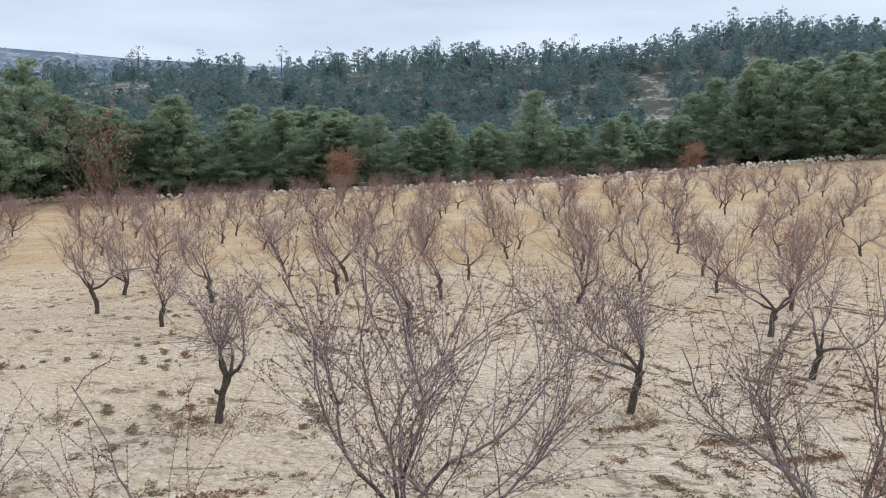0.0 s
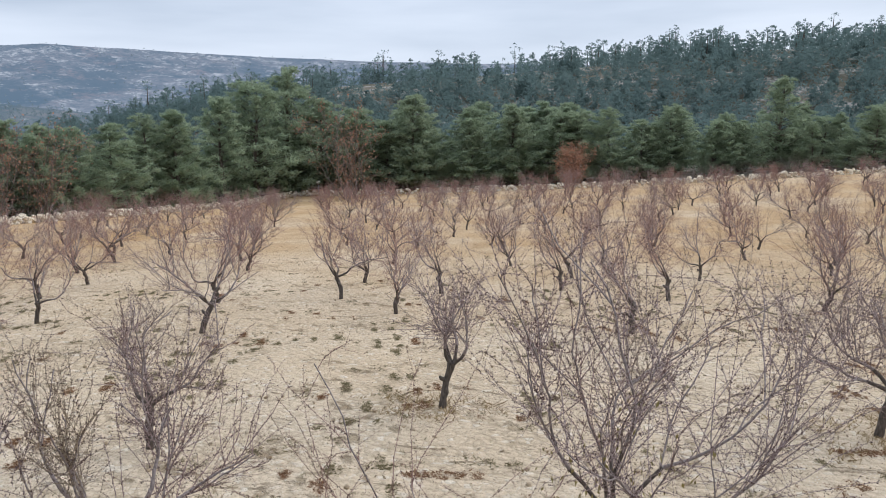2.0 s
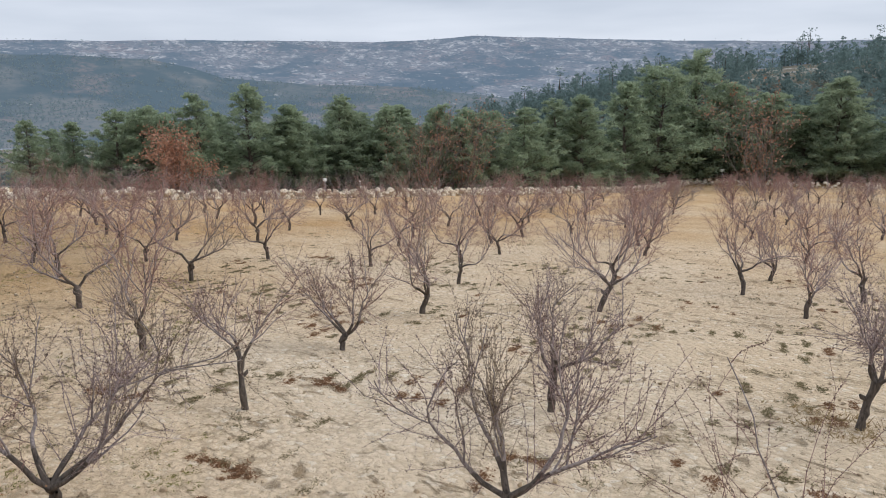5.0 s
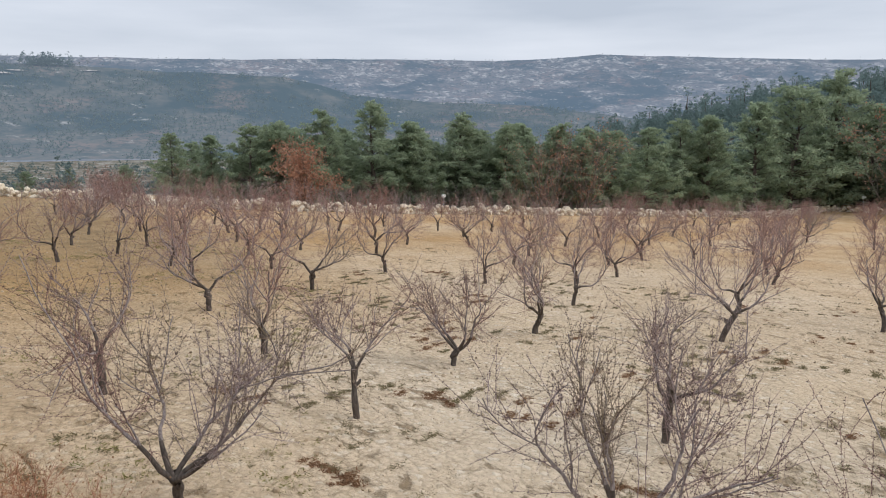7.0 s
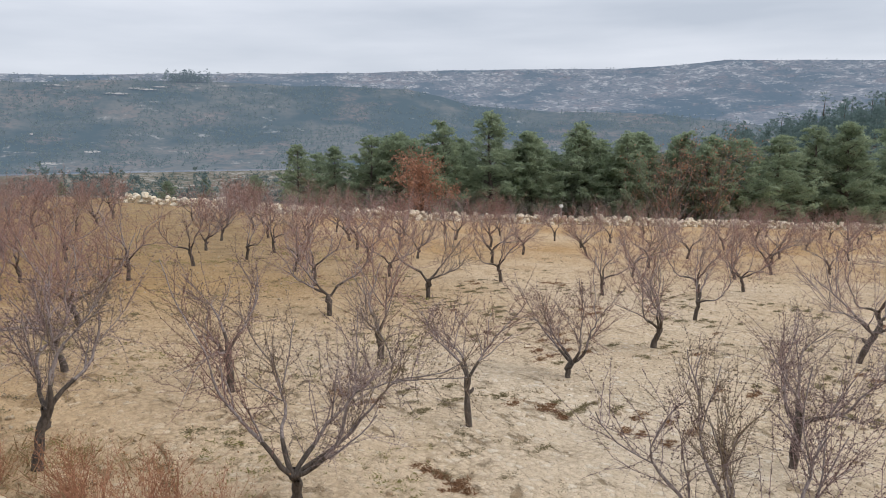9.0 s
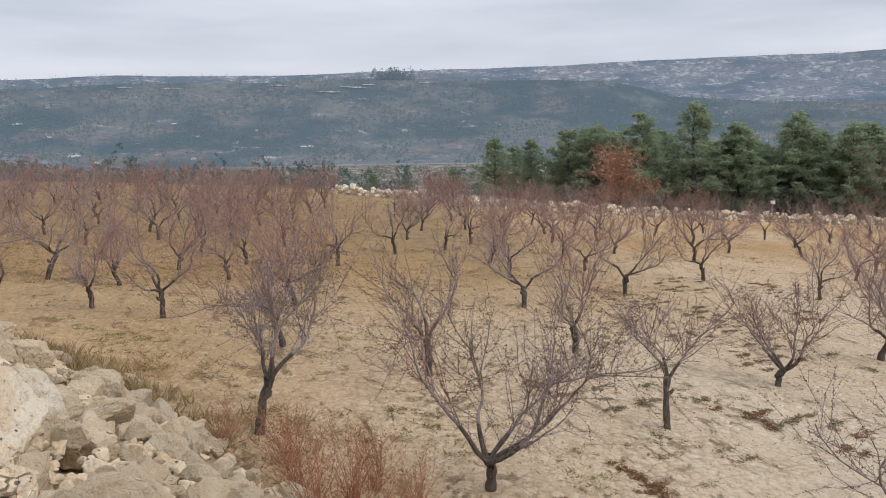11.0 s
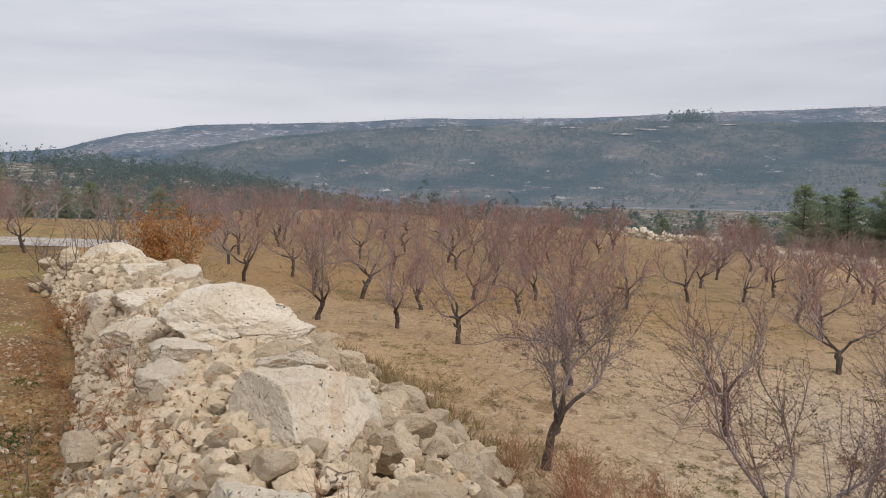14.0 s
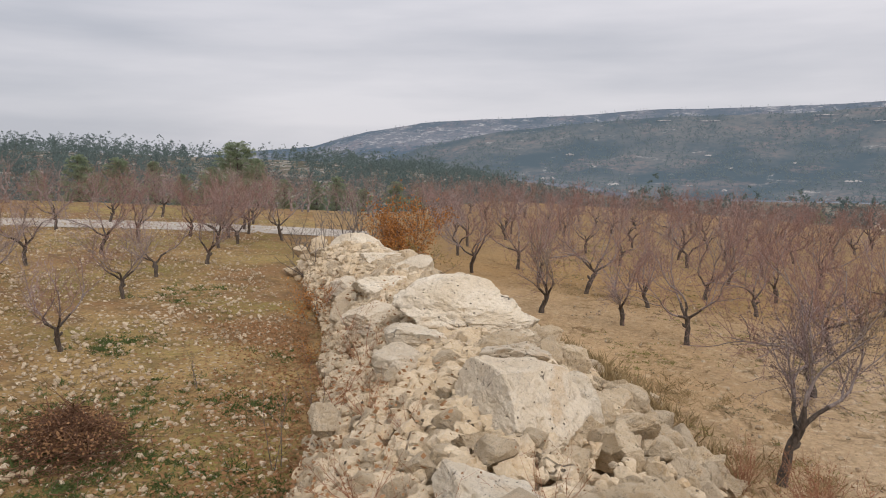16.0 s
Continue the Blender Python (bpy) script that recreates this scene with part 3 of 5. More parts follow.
def almond(seed, trunk_h, limbs, height, lean=(0.0, 0.0), detail=1.0, radius=0.062, leaves=0, red=0.0):
    """Parts of a pruned bare almond tree: (name, mesh, pieces) for the trunk and each limb. limbs: azimuth, rise and length."""
    rng = np.random.default_rng(seed)
    fine, middling = detail >= 1.0, detail > 0.5
    trunk = Soup()
    steps = np.linspace(0, 1, 10)
    kink = rng.normal(size=(10, 2)).cumsum(0) * 0.022
    pts = np.stack([lean[0] * steps + kink[:, 0] * steps, lean[1] * steps + kink[:, 1] * steps, -0.12 + (trunk_h + 0.12) * steps], 1)
    trunk.tube(pts, radius * np.interp(steps, [0, 0.15, 0.8, 1], [1.55, 1.08, 0.92, 1.2]) * rng.uniform(0.85, 1.15, 10), 9)
    fork = pts[-1]
    # the knob of an old pruning cut
    knob = heading(rng.uniform(0, 360)) * radius * 1.7
    trunk.tube([pts[6], pts[6] + np.array([*knob, 0.05]), pts[6] + np.array([*knob * 1.3, 0.09])], [radius * 0.6, radius * 0.62, radius * 0.3], 7)
    made = []
    on_limb, on_bough = (15, 9) if fine else (10, 7) if middling else (9, 7) if detail > 0.35 else (7, 4)
    per_metre = 10.0 if fine else 11.0 if middling else 8.5 if detail > 0.35 else 4.0
    thin = 0.0022 if fine else 0.0027 if middling else 0.0038

    def somewhere(line, start):
        at = rng.uniform(start, 1.0) * (len(line) - 1)
        i = min(int(at), len(line) - 2)
        along = line[i + 1] - line[i]
        return line[i] + along * (at - i), along / np.linalg.norm(along), i

    for az, rise, length in limbs:
        wood, twigs, buds, leaf = Soup(), Soup(), Soup(), Soup()
        way = np.array([*heading(az) * math.cos(radians(rise)), math.sin(radians(rise))])
        line, _ = bend(rng, fork - np.array([0, 0, 0.05]), way, length, 10, 0.19, 0.045)
        rad = np.linspace(radius * 0.52, 0.0065, len(line)) * rng.uniform(0.9, 1.12, len(line))
        trunk.tube(line[:4], rad[:4] * 1.06, 8)
        wood.tube(line[3:], rad[3:], 7)
        stems = [(line, max(4, int(on_limb * min(1.0, length / 1.4))), 0.16, 0.0056)]
        for _ in range(int(rng.integers(3, 5)) if detail > 0.35 else 2):
            spot, along, i = somewhere(line, 0.25)
            way = along * 0.75 + unit(rng, 1)[0] * 0.65 + np.array([0, 0, 0.22])
            bough, _ = bend(rng, spot, way / np.linalg.norm(way), length * rng.uniform(0.38, 0.72), 6, 0.13, 0.06)
            wood.tube(bough, np.linspace(max(rad[i] * 0.55, 0.008), 0.0055, len(bough)), 5)
            stems.append((bough, max(3, int(on_bough * min(1.0, length / 1.4))), 0.05, 0.0046))
        at, ways, longs, thicks = [], [], [], []
        for stem, count, start, thick in stems:
            for _ in range(count):
                spot, along, _ = somewhere(stem, start)
                # tall water shoots, and side shoots that spread or droop a little
                tall = rng.random() < 0.42
                way = along * 0.35 + unit(rng, 1)[0] * 0.62 + np.array([0, 0, 0.58]) if tall else along * 0.5 + unit(rng, 1)[0] * 1.0 + np.array([0, 0, 0.04])
                way /= np.linalg.norm(way)
                reach = max(0.22, (height - spot[2]) / max(0.45, way[2]))
                long = min(rng.uniform(0.35, 0.95) * reach, 0.46 * height) if tall else rng.uniform(0.22, 0.72)
                shoot, _ = bend(rng, spot, way, long, 5 if fine else 3, 0.15, 0.03 if tall else 0.01)
                twigs.tube(shoot, np.linspace(thick * (1 if tall else 0.7), thin * 0.7, len(shoot)), 3)
                m = int(long * per_metre * rng.uniform(0.7, 1.3)) + 1
                f = rng.uniform(0.05, 0.95, m) * (len(shoot) - 1)
                i = np.minimum(f.astype(int), len(shoot) - 2)
                step = shoot[i + 1] - shoot[i]
                at.append(shoot[i] + step * (f - i)[:, None])
                ways.append(step / np.linalg.norm(step, axis=1)[:, None] * 0.55)
                longs.append(rng.uniform(0.06, 0.38, m) * (1.15 - 0.6 * f / (len(shoot) - 1)))
                if fine:
                    m = int(long * 46)
                    f = rng.uniform(0.03, 1.0, m) * (len(shoot) - 1)
                    i = np.minimum(f.astype(int), len(shoot) - 2)
                    buds.buds(shoot[i] + (shoot[i + 1] - shoot[i]) * (f - i)[:, None], unit(rng, m), rng.uniform(0.005, 0.0115, m))
        at, ways, longs = np.concatenate(at), np.concatenate(ways), np.concatenate(longs)
        ways = ways * 0.8 + unit(rng, len(at)) * 0.95 + np.array([0, 0, 0.1])
        ways /= np.linalg.norm(ways, axis=1)[:, None]
        twigs.sprigs(at, ways, longs, np.full(len(at), thin), rng.normal(size=at.shape) * 0.05)
        if fine:
            for f in (0.3, 0.62, 1.0):
                buds.buds(at + ways * (longs * f)[:, None], unit(rng, len(at)), rng.uniform(0.0045, 0.0095, len(at)))
        # short spurs on the older wood
        m = 26 if fine else 14 if detail > 0.35 else 4
        base = line[rng.integers(2, len(line), m)]
        way = unit(rng, m) + np.array([0, 0, 0.15])
        way /= np.linalg.norm(way, axis=1)[:, None]
        twigs.sprigs(base, way, rng.uniform(0.06, 0.3, m), np.full(m, thin * 1.2), rng.normal(size=(m, 3)) * 0.07)
        pieces = [("twig_spray", twigs.mesh("twig_spray", TWIG_RED if rng.random() < red else TWIG))]
        if fine:
            pieces.append(("bud_spray", buds.mesh("bud_spray", BUD)))
        if leaves:
            spot = line[rng.integers(1, 6, leaves)] + rng.normal(size=(leaves, 3)) * np.array([0.16, 0.16, 0.10]) - np.array([0, 0, 0.06])
            way = unit(rng, leaves) * 0.5 + np.array([0, 0, -0.9])
            way /= np.linalg.norm(way, axis=1)[:, None]
            leaf.leaves(spot, way, across(way, rng), rng.uniform(0.05, 0.10, leaves), rng.uniform(0.016, 0.028, leaves))
            pieces.append(("withered_leaf_spray", leaf.mesh("withered_leaf_spray", DRY_LEAF)))
        made.append(("limb", wood.mesh("limb", LIMB, True), pieces))
    return [("trunk", trunk.mesh("trunk", TRUNK, True), [])] + made


def tree_at(name, made, x, y, turn, size, label, category, group, sink=0.0):
    root = new(name)
    root.matrix_basis = pose(x, y, land_at(x, y) - sink, 0, 0, turn) @ Matrix.Diagonal((size, size, size, 1))
    for part_name, data, pieces in made:
        ob = part(part_name, data, root)
        for piece, piece_data in pieces:
            tagged(part(piece, piece_data, ob), kind="stuff")
    return tagged(root, label, category, group)


ORCHARD = "almond trees of the orchard"
BARE_LABEL = "bare pruned almond tree with dark trunk and budding twigs"
# the nearest trees, each with its own limbs
NEAR = [
    (11, -0.42, 6.35, 0.62, [(10, 87, 2.5), (98, 6, 2.3), (80, 40, 2.0), (-95, 24, 1.9), (-70, 46, 2.2), (-10, 58, 1.9), (-150, 40, 1.5), (110, 62, 1.7)], 3.45, (0.0, 0.0), 26, 0.1, "bare spreading almond tree with a few withered leaves"),
    (12, -4.4, 4.5, 0.52, [(115, 38, 1.35), (80, 62, 1.3), (-40, 28, 1.5), (-75, 24, 1.4), (20, 50, 1.2)], 2.25, (0.02, 0.0), 0, 0.25, BARE_LABEL),
    (13, -7.65, 1.62, 0.42, [(150, 48, 1.7), (120, 60, 1.4), (0, 42, 1.6), (-35, 35, 1.6), (50, 60, 1.3)], 2.3, (0.0, 0.02), 0, 0.1, "bare almond tree forking low into crooked limbs"),
    (14, 3.35, 5.6, 0.5, [(60, 42, 1.8), (100, 48, 1.8), (-40, 50, 1.6), (-120, 45, 1.5), (20, 60, 1.7)], 2.75, (0.0, 0.0), 0, 0.2, BARE_LABEL),
    (15, -9.4, -0.9, 0.72, [(140, 50, 1.5), (-10, 55, 1.5), (70, 62, 1.2), (-60, 50, 1.2)], 2.35, (0.0, 0.04), 0, 0.1, "bare almond tree with a straight trunk and two limbs"),
    (16, -6.5, 7.9, 0.62, [(100, 45, 1.1), (20, 60, 1.1), (-60, 45, 1.3), (-100, 40, 1.2)], 2.25, (0.0, 0.0), 0, 0.3, "bare almond tree with a thick dark trunk"),
    (17, -9.3, 4.6, 0.75, [(130, 45, 0.9), (40, 70, 1.1), (-50, 50, 1.0)], 2.2, (0.10, -0.04), 0, 0.2, "slender bare almond tree with a bent trunk"),
    (18, -3.3, 10.8, 0.72, [(110, 55, 1.1), (50, 65, 1.1), (-50, 60, 1.2), (-100, 50, 1.2)], 2.45, (0.02, 0.0), 0, 0.2, BARE_LABEL),
    (19, 2.9, 11.2, 0.7, [(110, 50, 1.4), (60, 40, 1.3), (-60, 55, 1.5), (-20, 65, 1.5)], 2.7, (0.06, 0.0), 0, 0.15, BARE_LABEL),
    (20, -11.8, 1.7, 0.65, [(140, 55, 1.1), (70, 65, 1.2), (-20, 50, 1.3), (-70, 45, 1.1)], 2.35, (0.0, 0.0), 0, 0.3, BARE_LABEL),
    (21, -11.1, 7.6, 0.3, [(120, 40, 1.2), (60, 60, 1.2), (-50, 45, 1.4), (-90, 40, 1.1)], 2.1, (0.0, 0.0), 0, 0.35, "bare almond tree forking low above the soil"),
]
for seed, x, y, trunk_h, limbs, height, lean, leaves, red, label in NEAR:
    tree_at("almond_tree", almond(seed, trunk_h, limbs, height, lean, 1.0, 0.040 if leaves else 0.044 if seed == 17 else 0.056, leaves, red), x, y, 0, 1.0, label, "tree", ORCHARD)

VARIANTS = []
for k in range(14):
    vr = random.Random(100 + k)
    turn0 = vr.uniform(0, 360)
    limbs = [(turn0 + 360 / 4 * i + vr.uniform(-25, 25), vr.uniform(28, 56), vr.uniform(1.05, 1.5)) for i in range(vr.choice((3, 4, 4)))]
    VARIANTS.append(almond(200 + k, vr.uniform(0.32, 0.6), limbs, vr.uniform(2.2, 2.65), (vr.uniform(-0.08, 0.08), vr.uniform(-0.08, 0.08)), 0.6 if k < 7 else 0.4, 0.05, 0, (0.5, 0.85, 0.6, 1.0)[k % 4]))

ROW_A = [(-13.7, -0.6), (-13.2, 4.8), (6.7, 13.3), (-15.9, -3.0), (-12.7, 11.0), (-0.8, 17.4), (-17.3, -0.3), (-16.8, -4.5), (-10.4, 14.7), (-16.7, -6.4), (-17.4, 5.1), (-6.9, 18.2), (-19.5, -4.5), (-20.6, -2.0), (-20.4, 0.4), (-20.1, -6.3), (-19.5, 8.7), (-15.2, 14.7)]
ROW_B = [(-20.8, -7.9), (9.6, 20.5), (-20.8, -10.0), (-3.3, 23.4), (-23.3, 1.0), (-22.8, -9.3), (-23.7, 9.2), (-10.0, 23.4), (-24.8, 6.2), (0.9, 26.8), (-19.0, 20.7), (-15.7, 25.4), (-6.2, 29.3), (-26.8, 15.0), (-30.2, 6.9), (6.1, 32.7), (-25.0, 21.6), (-22.5, 26.1)]
ROW_C = [(-28.9, 21.3), (-27.8, 26.5), (-32.5, 18.2), (-19.9, 32.7), (-9.1, 38.2), (-12.5, 45.6), (-4.5, 47.7), (-31.3, 39.2), (-11.5, 63.7), (12.5, 26.5), (7.5, 17.0)]
placed = [(x, y) for _, x, y, *_ in NEAR] + ROW_A + ROW_B + ROW_C
fill = random.Random(5)
LANES = [(-5.95, 9.49, -0.448, 0.894), (-14.4, -0.07, -0.99, 0.139)]
# the rest of the orchard stands in rows 4.4 m apart
for i in range(-16, 36):
    for j in range(-40, 34):
        base = np.array([-0.5, 5.7]) + i * np.array([-1.5, 2.4]) + j * np.array([-2.5, -1.5])
        x, y = base + np.array([fill.uniform(-0.5, 0.5), fill.uniform(-0.5, 0.5)])
        r, az = math.hypot(x, y), math.degrees(math.atan2(-x, y))
        beside = x * HEAP_SIDE[0] + y * HEAP_SIDE[1]
        if r < 21.5 or r > 90 or not -32 < az < 126 or x < -52 or beside < 0.5 - 0.02 * r or y > 86 or (y < -5 and r > 50):
            continue
        # the open lanes between the rows
        if any(abs((x - px) * dy - (y - py) * dx) < 1.6 for px, py, dx, dy in LANES):
            continue
        if x < -39.5 and y > 10:
            continue
        gap = 1.75 if az > 84 else 2.1 if az > 66 else (3.1 if r < 45 else 3.5)
        if min(math.hypot(x - a, y - b) for a, b in placed) < gap or fill.random() < 0.06:
            continue
        placed.append((x, y))
order = sorted(placed[len(NEAR):], key=lambda q: math.hypot(*q))
near_rows, far_rows = order[:330], order[330:]
first = {}
tv = random.Random(9)
for n, (x, y) in enumerate(near_rows):
    k = tv.randrange(7) + (0 if n < 95 else 7)
    size, turn = tv.uniform(1.02, 1.30) * (0.93 if math.degrees(math.atan2(-x, y)) > 80 else 1.0), tv.uniform(0, 360)
    if k not in first:
        first[k] = tree_at("almond_tree", VARIANTS[k], x, y, turn, size, ("bare almond tree in the orchard row, reddish shoots" if k % 4 in (1, 3) else "bare grey-brown almond tree in the orchard row"), "tree", ORCHARD)
    else:
        ob = copy_thing(first[k], Matrix.Identity(4))
        ob.matrix_basis = pose(x, y, land_at(x, y), 0, 0, turn) @ Matrix.Diagonal((size, size, size, 1))
# the farthest rows: rough copies joined into one
for n in range(44):
    far_rows.append(tuple(heading(tv.uniform(122, 152)) * tv.uniform(39, 58)))
def by_corners(data):
    """A mesh's triangles and quads, each as one array."""
    rows = [tuple(p.vertices) for p in data.polygons]
    return {c: np.array([row for row in rows if len(row) == c]) for c in (3, 4) if any(len(row) == c for row in rows)}


far_soups = (Soup(), Soup())
shapes = []
for k in range(2):
    trunk, *arms = almond(260 + k, 0.45, [(40 + k * 20, 45, 1.2), (150, 52, 1.2), (265, 48, 1.2)], 2.4, (0.05, 0.0), 0.3, 0.06)
    for is_twig, datas in ((0, [trunk[1]] + [a[1] for a in arms]), (1, [p[1] for a in arms for p in a[2]])):
        for d in datas:
            shapes.append((k, is_twig, np.array([v.co[:] for v in d.vertices]), by_corners(d)))
for n, (x, y) in enumerate(far_rows):
    turn, size = tv.uniform(0, 6.28), tv.uniform(0.98, 1.25)
    m = np.array([[math.cos(turn), -math.sin(turn), 0], [math.sin(turn), math.cos(turn), 0], [0, 0, 1]]) * size
    for k, is_twig, v, f in shapes:
        if k == n % 2:
            far_soups[is_twig].add(v @ m.T + np.array([x, y, land_at(x, y)]), f[4] if 4 in f else f[3])
            if 3 in f and 4 in f:
                far_soups[is_twig].f.append(f[3] + far_soups[is_twig].n - len(v))
tagged(new("far_almond_branches", far_soups[0].mesh("far_almond_branches", LIMB)), "trunks and limbs of the farthest almond rows", "trees", kind="stuff")
tagged(new("far_almond_twigs", far_soups[1].mesh("far_almond_twigs", TWIG)), "bare twigs of the farthest almond rows", "trees", kind="stuff")

# young trees of the neighbouring field
LEFT_FIELD = [(-7.9, -11.3, 0.75), (-11.2, -13.7, 0.8), (-13.4, -15.1, 0.9), (-12.2, -18.2, 0.95), (-15.8, -15.7, 1.0), (-9.5, -15.6, 0.9), (-14.8, -18.7, 1.0), (-18.3, -17.6, 1.0), (-17.1, -19.8, 1.0), (-19.5, -17.9, 1.0), (-20.4, -19.1, 1.0), (-21.7, -17.8, 1.0), (-19.7, -20.2, 1.0), (-21.9, -19.5, 1.05), (-22.8, -20.5, 1.05), (-24.5, -21.5, 1.0), (-17.0, -23.5, 1.0), (-20.0, -24.5, 1.0), (-14.0, -22.5, 1.0), (-26.0, -24.0, 1.0), (-23.0, -25.0, 1.0)]
for x, y, size in LEFT_FIELD:
    k = tv.randrange(7)
    ob = copy_thing(first[k], Matrix.Identity(4))
    ob.matrix_basis = pose(x, y, land_at(x, y), 0, 0, tv.uniform(0, 360)) @ Matrix.Diagonal((size, size, size, 1))
    tagged(ob, "bare young almond tree on the stony field", "tree", "almond trees of the stony field")


def pine(seed, height, spread, bare):
    """Trunk and crown of a pine: boughs in whorls that carry clumps of needles."""
    rng = np.random.default_rng(seed)
    stem, crown = Soup(), Soup()
    t = np.linspace(0, 1, 8)
    sway = rng.normal(size=(8, 2)).cumsum(0) * 0.07
    line = np.stack([sway[:, 0], sway[:, 1], -0.3 + (height + 0.1) * t], 1)
    stem.tube(line, np.linspace(height * 0.018 + 0.03, 0.02, 8), 7)
    z, clumps_at, wide = bare * height, [], []
    lop = rng.uniform(0.7, 1.3, 7)
    while z < height * 0.985:
        f = (z / height - bare) / (1 - bare)
        reach = spread * (0.6 + 0.6 * min(1, f / 0.25 + 0.25)) * (1 - f) ** 0.60 + 0.15
        for k in range(rng.integers(5, 8)):
            a = rng.uniform(0, 2 * np.pi)
            long = reach * rng.uniform(0.5, 1.12) * np.interp(a, np.linspace(0, 2 * np.pi, 7), lop)
            tilt = rng.uniform(-0.08, 0.3) + 0.55 * f
            way = np.array([math.cos(a) * math.cos(tilt), math.sin(a) * math.cos(tilt), math.sin(tilt)])
            start = np.array([np.interp(z, line[:, 2], line[:, 0]), np.interp(z, line[:, 2], line[:, 1]), z])
            bough, d = bend(rng, start, way, long, 3, 0.12, 0.09)
            stem.tube(bough, np.linspace(0.045 * (1 - f) + 0.012, 0.008, 4), 3)
            m = max(2, int(long * 1.6))
            at = np.concatenate([[3.0], rng.uniform(1.0, 3.0, m - 1)])
            i = np.minimum(at.astype(int), 2)
            clumps_at.append(bough[i] + (bough[i + 1] - bough[i]) * (at - i)[:, None] + rng.normal(size=(m, 3)) * np.array([0.22, 0.22, 0.12]))
            wide.append(rng.uniform(0.28, 0.58, m) * (1 - 0.5 * f))
        z += height * rng.uniform(0.032, 0.055)
    spots, wide = np.concatenate(clumps_at), np.concatenate(wide)
    each = 46
    base, size = np.repeat(spots, each, 0), np.repeat(wide, each)
    out = unit(rng, len(base)) + np.array([0, 0, 0.35])
    out /= np.linalg.norm(out, axis=1)[:, None]
    base = base + out * (size * rng.uniform(0.1, 1.0, len(base)))[:, None] * np.array([1.2, 1.2, 0.7])
    way = out + unit(rng, len(base)) * 0.55
    way /= np.linalg.norm(way, axis=1)[:, None]
    crown.blades(base, way, across(way, rng), rng.uniform(0.12, 0.27, len(base)), rng.uniform(0.07, 0.13, len(base)))
    return [("trunk", stem.mesh("trunk", PINE_BARK, True)), ("crown", crown.mesh("crown", NEEDLE))]


PINES = [pine(300 + k, h, w, b) for k, (h, w, b) in enumerate([(10, 3.3, 0.02), (10, 2.9, 0.02), (10, 3.8, 0.03), (10, 3.0, 0.02), (10, 4.1, 0.02), (10, 3.4, 0.06)])]
first_pine = {}
pv = random.Random(21)


def plant_pine(az, r, top_el, k=None, label="dark green pine in the belt beyond the stone wall", group="pines beyond the orchard wall", wide=1.0):
    if az < 77:
        r = max(r, 3.5 + (50 / math.sin(radians(az)) if az > 28.3 else 95 / math.cos(radians(az))))
    x, y = heading(az) * r
    z = land_at(x, y)
    size = (3.6 + r * math.tan(radians(top_el)) - z) / 10.0
    k = pv.randrange(6) if k is None else k
    m = pose(x, y, z, 0, 0, pv.uniform(0, 360)) @ Matrix.Diagonal((size * wide, size * wide, size, 1))
    if k not in first_pine:
        first_pine[k] = root = new("pine_tree")
        for name, data in PINES[k]:
            part(name, data, root)
    else:
        root = copy_thing(first_pine[k], Matrix.Identity(4))
    root.matrix_basis = m
    tagged(root, label, "tree", group)


BELT = [(75, 66, -0.9), (72, 68, -1.0), (69.5, 66, -0.3), (64, 66, 0.6), (60.5, 68, 1.4), (57.5, 70, 0.0), (54, 72, 0.6), (51, 72, -0.3), (43, 78, -0.6), (40.5, 80, -0.4), (33, 84, 1.4), (28.7, 92, 3.2), (26.0, 90, 1.2), (19.5, 100, 1.4)]
BELT_B = [(15, 104, -0.2), (12.0, 104, 0.4), (8.5, 104, 0.2), (5.0, 104, 0.4), (2.0, 106, -0.6), (-3.0, 108, 0.0), (-6.2, 108, 2.3), (-10, 110, 0.0), (-16, 112, 0.2), (-20, 112, 1.2), (-23, 114, 4.0), (-26, 112, 3.6), (-29, 112, 3.0), (78, 80, -3.0), (-17.6, 117, 2.2), (-19, 119, 3.2), (-21, 117, 3.8), (-22.2, 122, 4.4), (-24.6, 117, 4.5), (-27.4, 117, 4.7), (-28.8, 120, 5.0), (-30.5, 116, 4.5)]
BELT_C = [(81.5, 85, -3.1), (84.0, 90, -3.3), (90.7, 84, -3.2), (47, 76, -0.4), (36, 84, 0.5), (45, 74, -1.0), (49, 74, -1.0), (62.5, 72, -0.6), (66.5, 72, -0.6), (73.5, 74, -1.5), (38, 88, 0.2), (30.7, 86, 2.4)]
for az, r, el in BELT + BELT_B + BELT_C:
    plant_pine(az, r, el, wide=pv.uniform(1.15, 1.45))
# lower growth that closes the belt
for n in range(150):
    az = pv.uniform(-32, 74)
    edge = np.interp(az, [-32, -15, 0, 20, 28, 35, 45, 60, 75], [115, 103, 100, 103, 106, 90, 74, 64, 62])
    plant_pine(az, edge + pv.uniform(2, 16), pv.uniform(-3.4, 0.0) + (1.0 if az < 30 else 0), wide=pv.uniform(1.1, 1.7), label="young bushy pine in the belt beyond the wall")
LEFT_PINES = [(131.9, 60, 1.4), (130.4, 63, 0.2), (133.6, 62, -0.3), (142.2, 60, 0.5), (139.6, 62, 0.3), (137.4, 62, 0.1), (124.8, 66, -1.0), (126.2, 70, -1.4), (120.3, 70, -1.4), (144.6, 60, -0.5), (135.6, 66, -0.8), (118.5, 74, -1.8), (122.8, 74, -1.9), (128.5, 70, -1.2)]
for az, r, el in LEFT_PINES:
    plant_pine(az, r, el, label="dark pine behind the stony field", group="pines behind the stony field", wide=1.3)


